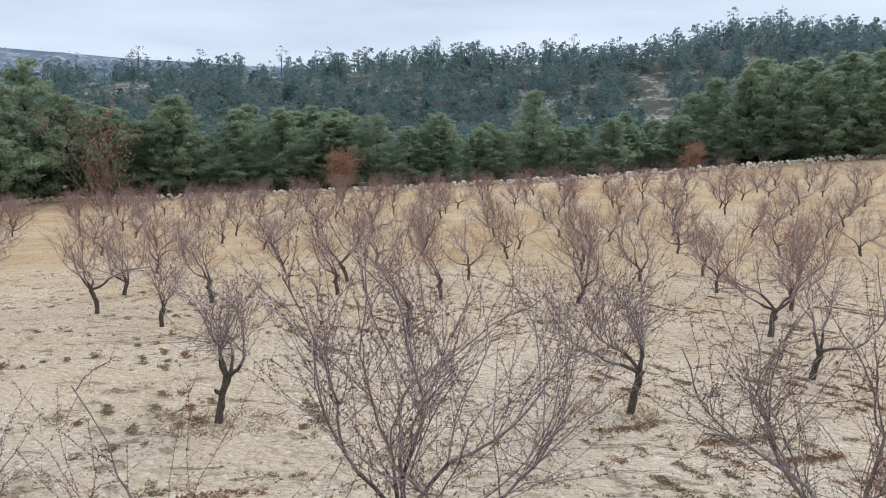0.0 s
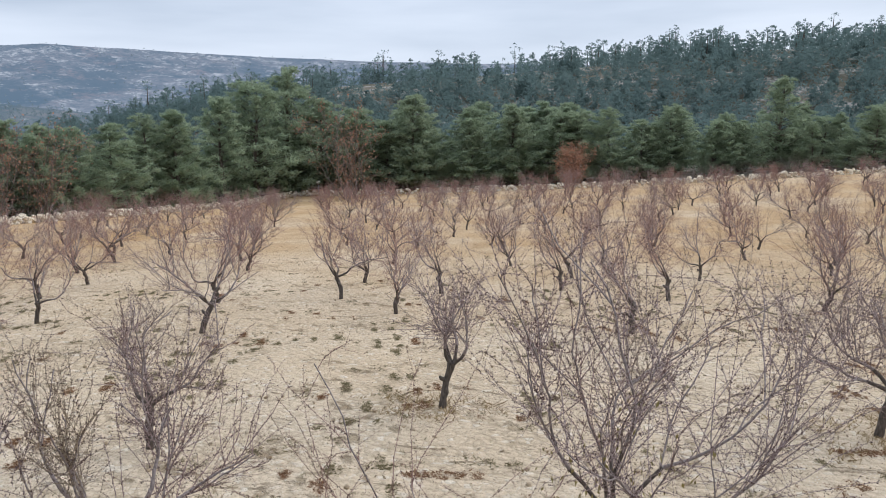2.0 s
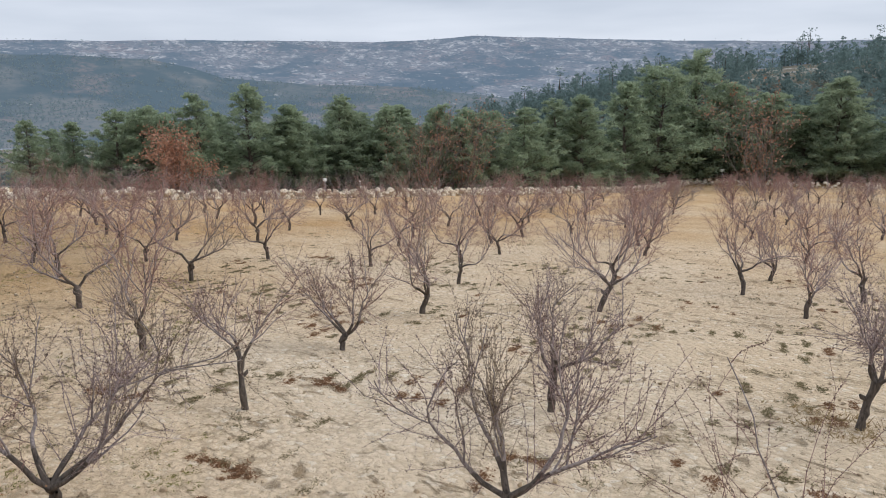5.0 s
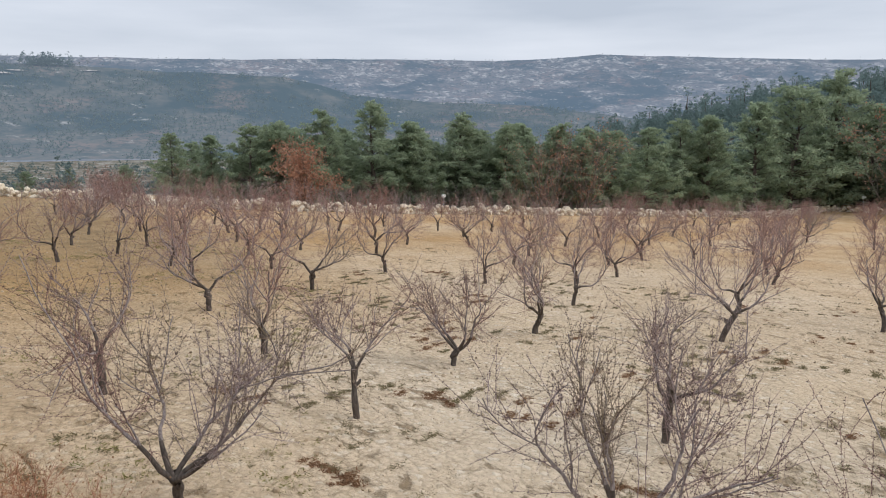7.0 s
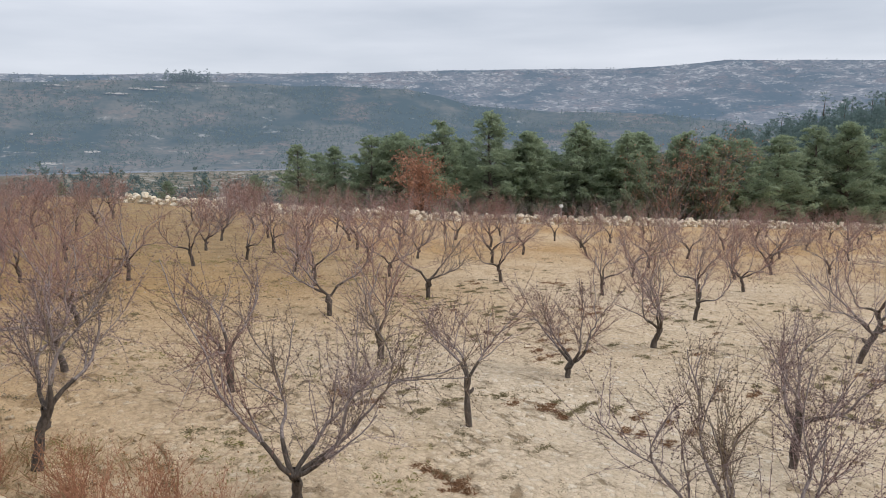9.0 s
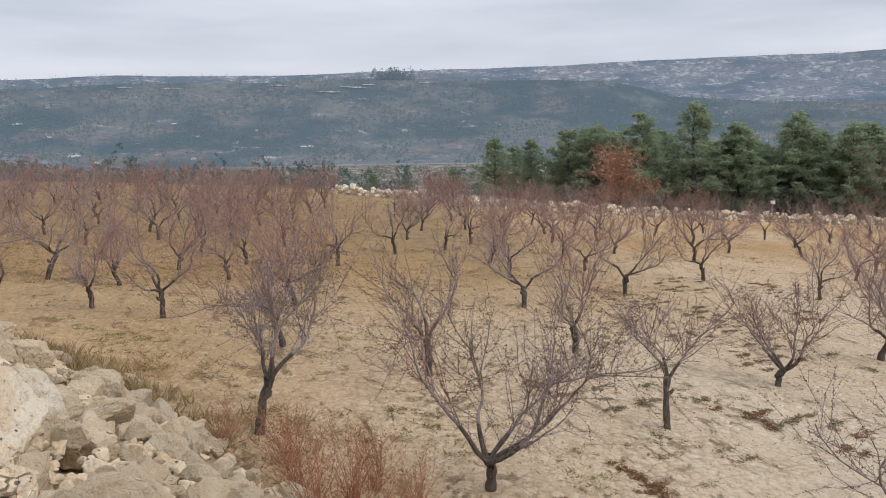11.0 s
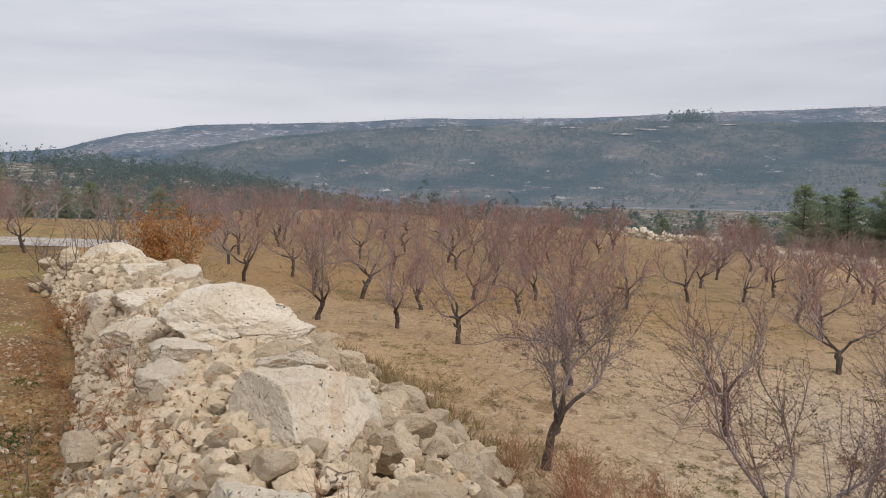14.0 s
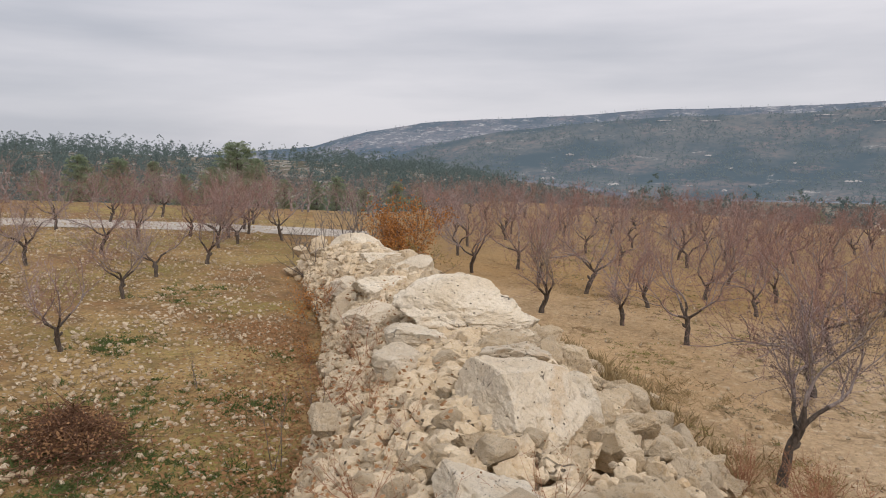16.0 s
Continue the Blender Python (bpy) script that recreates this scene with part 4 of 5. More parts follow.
def wood_stuff(name, count, seed, chooser, tall, tufts, label, material, tuft=0.9, low=0.55, stems=False):
    """Far woods: many rough pines in one mesh, each a round or pointed crown of clumps."""
    rng = np.random.default_rng(seed)
    crown, trunks = Soup(), Soup()
    spots = []
    while len(spots) < count:
        got = chooser(rng)
        if got is not None:
            spots.append(got)
    m = max(3, tufts // 8)
    each = tufts // m
    for x, y, z in spots:
        h = tall * (low + (1.3 - low) * rng.random() ** 1.3) * (1.3 if rng.random() < 0.08 else 1.0)
        w, foot, blunt = h * rng.uniform(0.30, 0.50), rng.uniform(0.0, 0.1), rng.uniform(0.38, 0.66)
        g = rng.random(m) ** 0.95
        a = rng.uniform(0, 2 * np.pi, m)
        reach = w * ((1 - g) ** blunt * np.minimum(1, g * 3 + 0.4)) * np.sqrt(rng.uniform(0.1, 1.1, m))
        centre = np.stack([x + np.cos(a) * reach, y + np.sin(a) * reach, z + h * (foot + (0.90 - foot) * g)], 1)
        out = unit(rng, m * each) + np.array([0, 0, 0.3])
        out /= np.linalg.norm(out, axis=1)[:, None]
        base = np.repeat(centre, each, 0) + out * (np.repeat(h * rng.uniform(0.07, 0.14, m) * (1 - 0.7 * g), each) * rng.uniform(0.1, 1.0, m * each))[:, None] * np.array([1.25, 1.25, 0.7])
        way = out + unit(rng, m * each) * 0.6
        way /= np.linalg.norm(way, axis=1)[:, None]
        crown.blades(base, way, across(way, rng), rng.uniform(0.6, 1.3, m * each) * tuft * np.repeat(1 - 0.45 * g, each), rng.uniform(0.4, 0.75, m * each) * tuft)
        if stems and h > 7.0 and math.hypot(x, y) > 225:
            trunks.tube([(x, y, z - 0.3), (x + rng.normal() * 0.15, y, z + h * 0.5), (x, y, z + h * 0.8)], [h * 0.02, h * 0.014, 0.02], 4)
    if stems:
        tagged(new(name + "_trunks", trunks.mesh(name + "_trunks", PINE_BARK)), "dark trunks in the " + label, "woods", kind="stuff")
    return tagged(new(name, crown.mesh(name, material)), label, "woods", kind="stuff")


def on_ridge(rng):
    az, r = rng.uniform(-33, 47), 118 + 140 * rng.random() ** 0.85
    x, y = heading(az) * r
    # a bare stony gully, clearings, and a thin line of trees along the crest
    gully = abs(az + 14.8 - 0.02 * (r - 180) - 0.5 * math.sin(r * 0.06)) < 0.8 + 0.008 * (r - 130) and 130 < r < 212
    open_spot = noise.noise((x * 0.03, y * 0.03, 4.0)) + 0.35 * noise.noise((x * 0.09, y * 0.09, 1.0)) > (0.9 if az < -17 else 0.42 if r > 165 else 0.5)
    if gully or open_spot or (r > 232 and rng.random() < 0.35):
        return None
    return x, y, land_at(x, y)


def on_left_hill(rng):
    az, r = rng.uniform(103, 150), rng.uniform(120, 345)
    x, y = heading(az) * r
    rocky = max(0.0, 1 - abs(az - 131.0) / 4.5) * (1.0 if r > 170 else 0.4)
    if noise.noise((x * 0.02, y * 0.02, 9.0)) + 0.3 * noise.noise((x * 0.08, y * 0.08, 2.0)) > 0.38 - 0.75 * rocky:
        return None
    return x, y, land_at(x, y)


def in_valley(rng):
    az, r = rng.uniform(48, 122), 84 + 330 * rng.random() ** 1.3
    x, y = heading(az) * r
    if noise.noise((x * 0.03, y * 0.03, 2.0)) > 0.16:
        return None
    return x, y, land_at(x, y)


wood_stuff("ridge_pine_wood", 2700, 1, on_ridge, 6.9, 216, "dense hazy blue-green pine wood on the ridge", NEEDLE_FAR, 0.62, 0.5, True)
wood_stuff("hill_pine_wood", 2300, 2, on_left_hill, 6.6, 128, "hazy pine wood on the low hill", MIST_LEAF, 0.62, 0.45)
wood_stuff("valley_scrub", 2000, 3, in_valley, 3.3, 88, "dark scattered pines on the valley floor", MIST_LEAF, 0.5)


def on_wood_hill(rng):
    a, s = rng.uniform(30, 121), rng.random() ** 0.8
    if noise.noise((a * 0.35, s * 6.0, 1.0)) + 0.5 * noise.noise((a * 1.1, s * 18.0, 3.0)) > 0.30 - 0.45 * max(0.0, 1 - abs(s - 0.25) / 0.35):
        return None
    return hill_point(*WOOD_HILL, a, s)


def on_plateau(rng):
    a, s = rng.uniform(18, 125), 1 - 0.9 * rng.random() ** 1.6
    if noise.noise((a * 0.3, s * 4.0, 7.0)) > 0.1:
        return None
    return hill_point(*PLATEAU, a, s)


def on_crest(rng):
    a = rng.uniform(22, 124)
    if noise.noise((a * 0.8, 2.0, 5.0)) > (0.25 if a > 84 else -0.05):
        return None
    return hill_point(*PLATEAU, a, rng.uniform(0.93, 1.0))


def on_knoll(rng):
    a = 81.9 + rng.normal() * 0.8
    return hill_point(*WOOD_HILL, a, 0.99)


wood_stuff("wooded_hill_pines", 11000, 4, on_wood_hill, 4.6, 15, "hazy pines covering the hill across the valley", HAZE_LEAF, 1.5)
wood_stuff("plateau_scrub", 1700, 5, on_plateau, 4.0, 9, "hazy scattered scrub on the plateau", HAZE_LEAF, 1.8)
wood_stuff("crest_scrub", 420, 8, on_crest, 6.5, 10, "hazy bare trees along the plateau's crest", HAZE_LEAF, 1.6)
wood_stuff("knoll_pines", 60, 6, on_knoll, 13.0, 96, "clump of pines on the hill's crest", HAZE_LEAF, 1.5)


def pale_patches():
    """Bare rock, stubble and tracks that show pale between the woods across the valley."""
    rng = np.random.default_rng(61)
    soup = Soup()
    spots = [(84.6, 0.93, 14, 9), (85.4, 0.94, 10, 6), (83.6, 0.95, 12, 5), (86.6, 0.90, 16, 8), (90.2, 0.97, 14, 4), (79.5, 0.97, 12, 4), (97.5, 0.96, 16, 5), (100.5, 0.97, 10, 4)]
    for _ in range(80):
        spots.append((rng.uniform(60, 119), rng.uniform(0.02, 0.28) ** 1.1, rng.uniform(3, 13), rng.uniform(4, 16)))
    for _ in range(22):
        spots.append((rng.uniform(84, 118), rng.uniform(0.25, 0.75), rng.uniform(2, 8), rng.uniform(3, 9)))
    for k in range(26):
        spots.append((93.0 + k * 0.16, 0.17 + 0.11 * k / 26 + 0.01 * math.sin(k), 3.2, 4))
    for a, s, wide, deep in spots:
        x, y, z = hill_point(*WOOD_HILL, a, s)
        side, back = np.array([*heading(a - 90), 0.0]), np.array([*heading(a), 0.17])
        turn = np.linspace(0, 2 * np.pi, 11)[:-1]
        ring = [np.array([x, y, z + 0.5]) + side * math.cos(q) * wide * rng.uniform(0.55, 1.2) + back * math.sin(q) * deep * rng.uniform(0.55, 1.2) for q in turn]
        soup.add([(x, y, z + 1.3)] + ring, [(0, 1 + i, 1 + (i + 1) % 10) for i in range(10)])
    tagged(new("pale_clearings", soup.mesh("pale_clearings", HAZE_ROCK, True)), "hazy pale bare rock and tracks between the far woods", "clearings", kind="stuff")


pale_patches()


# ---- bushes and broadleaved trees ----
def bush(seed, height, width, stems, leaf=None, leaf_count=0, leaf_size=0.06, wood=None, thick=0.012, sub=9, rise=0.5):
    """Stems that spread from the ground, with side twigs and, if given, leaves."""
    rng = np.random.default_rng(seed)
    twigs, foliage, tips = Soup(), Soup(), []
    for _ in range(stems):
        a = rng.uniform(0, 2 * np.pi)
        out = width / height * rng.uniform(0.1, 0.9)
        way = np.array([math.cos(a) * out, math.sin(a) * out, rise + rng.uniform(0.2, 0.5)])
        way /= np.linalg.norm(way)
        line, d = bend(rng, (rng.normal() * width * 0.06, rng.normal() * width * 0.06, -0.05), way, height * rng.uniform(0.65, 1.05), 6, 0.12, 0.03)
        twigs.tube(line, np.linspace(thick, thick * 0.25, 7), 4)
        for _ in range(sub):
            j = rng.integers(1, 7)
            o = unit(rng, 1)[0] + d * 0.6 + np.array([0, 0, 0.3])
            side, _ = bend(rng, line[j], o / np.linalg.norm(o), height * rng.uniform(0.12, 0.38), 3, 0.15, 0.04)
            twigs.tube(side, np.linspace(thick * 0.4, thick * 0.14, 4), 3)
            tips.append(side[1:])
    made = [("stem_spray", twigs.mesh("stem_spray", wood or BARE))]
    if leaf is not None:
        tips = np.concatenate(tips)
        spot = tips[rng.integers(0, len(tips), leaf_count)] + rng.normal(size=(leaf_count, 3)) * leaf_size * 1.2
        way = unit(rng, leaf_count)
        foliage.leaves(spot, way, across(way, rng), rng.uniform(0.7, 1.4, leaf_count) * leaf_size, rng.uniform(0.4, 0.9, leaf_count) * leaf_size)
        made.append(("foliage", foliage.mesh("foliage", leaf)))
    return made


def put_bush(name, made, x, y, size, label, category="shrub", group="", z=None, turn=0.0):
    root = new(name)
    root.matrix_basis = pose(x, y, land_at(x, y) if z is None else z, 0, 0, turn) @ Matrix.Diagonal((size, size, size, 1))
    for part_name, data in made:
        tagged(part(part_name, data, root), kind="stuff")
    return tagged(root, label, category, group)


bv = random.Random(33)
RUSTY = [bush(400 + k, 4.6, 3.6, 14, OAK_LEAF, 4600, 0.17, BARE, 0.035, 12, 0.6) for k in range(2)]
THIN_RUSTY = bush(405, 4.8, 4.0, 14, OAK_LEAF, 1100, 0.12, BARE, 0.03, 14, 0.6)
for made, az, r, top, label in ((RUSTY[0], 65.7, 57.2, -1.6, "oak tree with withered rusty leaves"), (RUSTY[1], 7.6, 98.4, -2.2, "small oak tree with withered rusty leaves"),
                                (RUSTY[0], -17.8, 102.8, -1.2, "round oak tree with rusty leaves"), (THIN_RUSTY, 23.8, 96, 0.2, "tall thin oak with few reddish leaves"),
                                (THIN_RUSTY, 48.0, 69.2, -1.5, "brown half-bare oak beside the pines"), (THIN_RUSTY, 45.2, 72.6, -0.9, "brown half-bare oak among the pines"), (THIN_RUSTY, 74.6, 66, -3.1, "low brown half-bare oak")):
    x, y = heading(az) * r
    z = land_at(x, y)
    put_bush("oak_tree", made, x, y, (3.6 + r * math.tan(radians(top)) - z) / 4.6, label, "tree", "rusty oaks beyond the wall", turn=bv.uniform(0, 360))

HEDGE = [bush(420 + k, 1.6, 1.8, 10, None, 0, 0, BARE, 0.014, 7, 0.5) for k in range(3)]
first_hedge = {}
for n in range(120):
    along = bv.random()
    if along < 0.6:
        x, y = -51.5 - bv.random() * 3, bv.uniform(14, 90)
    else:
        x, y = bv.uniform(-48, 55), 97 + bv.random() * 5
    k = bv.randrange(3)
    size = bv.uniform(0.8, 1.7)
    if k not in first_hedge:
        first_hedge[k] = put_bush("bare_shrub", HEDGE[k], x, y, size, "bare grey-brown shrub behind the stone wall", group="shrubs behind the far wall")
    else:
        ob = copy_thing(first_hedge[k], Matrix.Identity(4))
        ob.matrix_basis = pose(x, y, land_at(x, y), 0, 0, bv.uniform(0, 360)) @ Matrix.Diagonal((size, size, size, 1))

# ---- stones ----
def hull_stone(seed, points=13, squash=0.75):
    rng = np.random.default_rng(seed)
    bm = bmesh.new()
    for d in unit(rng, points):
        bm.verts.new(d * rng.uniform(0.8, 1.1) * np.array([1.0, 0.8, squash]))
    bmesh.ops.convex_hull(bm, input=bm.verts)
    loose = [v for v in bm.verts if not v.link_faces]
    bmesh.ops.delete(bm, geom=loose, context="VERTS")
    bmesh.ops.triangulate(bm, faces=bm.faces)
    data = bpy.data.meshes.new("stone")
    bm.to_mesh(data)
    bm.free()
    data.materials.append(ROCK)
    return data


def lumpy_stone(seed, level, cuts=14, pit=0.05, corner=0.98, material=ROCK):
    """A boulder: a ball cut by planes, then worn and pitted."""
    rng = np.random.default_rng(seed)
    bm = bmesh.new()
    bmesh.ops.create_icosphere(bm, subdivisions=level, radius=1.0)
    ways, deep = unit(rng, cuts), rng.uniform(0.46, 0.9, cuts)
    off = rng.uniform(-50, 50, 3)
    for v in bm.verts:
        d = np.array(v.co)
        warp = noise.noise_vector(Vector(d * 2.2 + off)) * 0.05
        e = d + np.array(warp)
        r = min(corner, float(np.min(deep / np.maximum(ways @ e, 1e-3))))
        q = Vector(d * r * 2.0 + off)
        # bedding steps, sharp breaks, solution holes
        step = noise.noise(Vector((q.x * 0.6, q.y * 0.6, q.z * 4.0)))
        r *= 1 + 0.035 * noise.fractal(q * 0.9, 1.0, 2.0, 3) + 0.03 * step
        ridge = 1 - abs(noise.noise(q * 1.25)) * 2
        hole = max(0.0, 0.24 - noise.voronoi(q * 2.6)[0][0]) if level > 3 and noise.noise(q * 0.8) > -0.05 else 0.0
        r += pit * (0.75 * noise.fractal(q * 3.0, 0.8, 2.2, 6) - (10.0 if level > 3 else 0.0) * max(0.0, ridge - 0.93) - 7.0 * hole)
        v.co = Vector(d * r)
    data = bpy.data.meshes.new("boulder")
    bm.to_mesh(data)
    bm.free()
    data.polygons.foreach_set("use_smooth", [False] * len(data.polygons))
    data.materials.append(material)
    return data


STONES = [hull_stone(500 + k, 22 + k % 5) for k in range(10)]
PEBBLES = [hull_stone(560 + k, 9) for k in range(6)]
LUMPS = [lumpy_stone(520 + k, 3, 15, 0.06) for k in range(6)]
HULLS, GRAVEL = [[(np.array([v.co[:] for v in d.vertices]), np.array([p.vertices[:] for p in d.polygons])) for d in some] for some in (STONES, PEBBLES)]


def scatter_stones(name, spots, sizes, seed, material, label, category="stones"):
    """Many small stones in one mesh."""
    rng = np.random.default_rng(seed)
    soup = Soup()
    for (x, y, z), size in zip(spots, sizes):
        v, f = GRAVEL[rng.integers(0, 6)] if size < 0.045 else HULLS[rng.integers(0, 10)]
        turn = Euler(rng.uniform(0, 6.28, 3) * np.array([0.08, 0.08, 1.0])).to_matrix()
        soup.add(v @ np.array(turn).T * size + np.array([x, y, z + size * 0.25]), f)
    return tagged(new(name, soup.mesh(name, material)), label, category, kind="stuff")


def build_heap():
    root = tagged(new("stone_heap_wall"), "long heap of cleared white limestone boulders and rubble", "stone wall")
    # rubble inside the heap
    core = Soup()
    s_all, u_all = np.arange(-12, 26.2, 0.22), np.linspace(-2.35, 3.0, 34)
    verts, faces = [], []
    for s in s_all:
        for u in u_all:
            x, y = heap_place(s, u)
            h = heap_height(s, u)
            bump = noise.fractal((x * 1.8, y * 1.8, 1.0), 1.0, 2.0, 4) * 0.14 * min(1, h * 2)
            verts.append((x, y, land_at(x, y) - 0.06 + max(-0.05, h - 0.40 + bump)))
    m = len(u_all)
    for i in range(len(s_all) - 1):
        for j in range(m - 1):
            faces.append((i * m + j, i * m + j + 1, (i + 1) * m + j + 1, (i + 1) * m + j))
    core.add(verts, faces)
    part("rubble_core", core.mesh("rubble_core", ROCK, True), root)
    # boulders: along, across, height of the middle, length, depth, thickness, turn, tilt
    big = [(9.6, -0.25, 1.50, 1.10, 0.80, 0.46, 20, 10), (7.8, 0.05, 1.52, 0.58, 0.46, 0.32, 60, -14), (6.2, -0.1, 1.44, 0.80, 0.56, 0.46, 10, 18), (5.6, 0.25, 1.34, 0.24, 0.22, 0.22, 0, 0),
           (7.1, 0.6, 1.25, 0.38, 0.32, 0.34, 40, 25), (6.9, 0.95, 0.95, 0.38, 0.34, 0.34, 80, -20), (7.9, 1.75, 0.55, 0.42, 0.32, 0.26, 15, 5), (7.2, 1.6, 0.50, 0.40, 0.28, 0.24, 100, 8)]
    more = [(6.7, 1.35, 0.60, 0.72, 0.26, 0.20, 25, 0), (4.6, -0.55, 1.52, 0.42, 0.36, 0.28, 30, 5), (5.1, 0.15, 1.36, 0.26, 0.22, 0.20, 10, 0), (13.2, -0.7, 1.25, 0.85, 0.62, 0.50, 30, -10),
            (14.2, 0.0, 1.42, 0.62, 0.52, 0.42, 80, 5), (19.2, -0.2, 1.08, 0.75, 0.60, 0.50, 10, 0), (11.2, -1.2, 1.15, 0.58, 0.46, 0.42, 50, 10), (12.2, 0.35, 1.42, 0.50, 0.42, 0.36, 120, 0)]
    rest = [(9.6, 1.05, 1.02, 0.36, 0.34, 0.40, 30, 0), (8.9, 1.45, 0.68, 0.34, 0.28, 0.26, 0, 12), (8.8, 2.25, 0.36, 0.30, 0.26, 0.22, 60, 0), (7.8, -1.75, 0.80, 0.28, 0.24, 0.26, 0, 0),
            (8.3, -0.95, 1.32, 0.36, 0.30, 0.24, 45, 0), (9.0, -0.85, 1.40, 0.40, 0.32, 0.26, 90, 0), (16.0, -0.3, 1.30, 0.62, 0.50, 0.42, 20, 6), (17.5, 0.1, 1.22, 0.60, 0.48, 0.40, 70, 0)]
    last = [(5.9, 1.0, 0.95, 0.34, 0.28, 0.24, 0, 0), (5.4, 1.5, 0.62, 0.36, 0.30, 0.22, 50, 0), (6.3, 2.0, 0.34, 0.32, 0.26, 0.22, 10, 0), (4.2, 0.6, 1.15, 0.36, 0.30, 0.24, 0, 0), (10.8, 0.6, 1.25, 0.46, 0.40, 0.34, 0, 0), (15.0, -1.2, 0.95, 0.50, 0.42, 0.36, 0, 0)]
    for k, (s, u, z, a, b, c, turn, tilt) in enumerate(big + more + rest + last):
        if s > 11:
            z, c = z - 0.10, c * 0.75
        x, y = heap_place(s, u)
        ob = part("boulder", lumpy_stone(600 + k, 6 if a > 0.45 else 5 if a > 0.33 else 4, 13 if a < 0.9 else 17, 0.06, 1.16, CLEAN_ROCK if a > 0.33 and u < 0.9 else ROCK), root, "pale pitted limestone boulder" if a > 0.5 else "")
        ob.matrix_basis = pose(x, y, land_at(x, y) + z, tilt, tilt * 0.6, turn + 30) @ Matrix.Diagonal((a, b, c * 0.98, 1))
    # smaller broken blocks: on the orchard slope, along the far crest, and at the stony field's side
    mix = np.random.default_rng(71)
    shards = [lumpy_stone(660 + k, 5, 9 + k % 4, 0.07, 1.2) for k in range(9)]
    for count, s0, s1, u0, u1, small, large in ((90, 4.8, 13.5, 0.5, 2.8, 0.09, 0.27), (70, 10.5, 22.0, -1.5, 1.3, 0.10, 0.27), (70, 4.6, 11.0, -2.0, -0.4, 0.07, 0.17)):
        for k in range(count):
            s, u = mix.uniform(s0, s1), mix.uniform(u0, u1)
            size = small + (large - small) * mix.random() ** 1.5
            x, y = heap_place(s, u)
            ob = part("boulder", shards[mix.integers(0, 9)], root)
            ob.matrix_basis = pose(x, y, land_at(x, y) + max(0.0, heap_height(s, u) - 0.16) + size * 0.3, mix.uniform(-35, 35), mix.uniform(-35, 35), mix.uniform(0, 360)) @ Matrix.Diagonal((size * 1.25, size, size * mix.uniform(0.6, 0.95), 1))
    # stones that can be told apart
    rng = np.random.default_rng(77)
    taken = [(s, u, max(a, b)) for s, u, z, a, b, *_ in big + more + rest + last]
    made = 0
    while made < 285:
        s = rng.uniform(3.6, 18)
        u = rng.uniform(-2.2, 2.7)
        if any(math.hypot(s - p, u - q) < w * 0.62 for p, q, w in taken):
            continue
        if heap_height(s, u) < 0.1:
            continue
        size = rng.uniform(0.07, 0.15) * (1.5 if u > -0.4 and rng.random() < 0.5 else 1.0)
        x, y = heap_place(s, u)
        ob = part("stone", LUMPS[rng.integers(0, 6)] if size > 0.10 else STONES[rng.integers(0, 10)], root)
        ob.matrix_basis = pose(x, y, land_at(x, y) + max(0.0, heap_height(s, u) - 0.08) + size * 0.3, rng.uniform(-30, 30), rng.uniform(-30, 30), rng.uniform(0, 360)) @ Matrix.Diagonal((size * 1.2, size, size * 0.9, 1))
        made += 1
    for k in range(70):
        s, u = rng.uniform(-11.5, 3.6), rng.uniform(-1.9, 2.4)
        x, y = heap_place(s, u)
        size = rng.uniform(0.2, 0.5)
        ob = part("boulder", LUMPS[k % 6], root)
        ob.matrix_basis = pose(x, y, land_at(x, y) + max(0.0, heap_height(s, u) - 0.22) + size * 0.2, rng.uniform(-25, 25), rng.uniform(-25, 25), rng.uniform(0, 360)) @ Matrix.Diagonal((size * 1.15, size, size * 0.75, 1))
    spots, sizes = [], []
    while len(spots) < 8000:
        s = rng.uniform(3.0, 20) if rng.random() < 0.77 else rng.uniform(-12, 3)
        u = rng.uniform(-2.05, 0.2) if rng.random() < 0.74 else rng.uniform(0, 2.9)
        x, y = heap_place(s, u)
        if heap_height(s, u) < 0.15:
            continue
        spots.append((x, y, land_at(x, y) + max(0.0, heap_height(s, u) - 0.10)))
        sizes.append(0.04 + 0.095 * rng.random() ** 1.5)
    ob = scatter_stones("small_rubble", spots, sizes, 78, ROCK, "", "")
    ob.parent = root


build_heap()


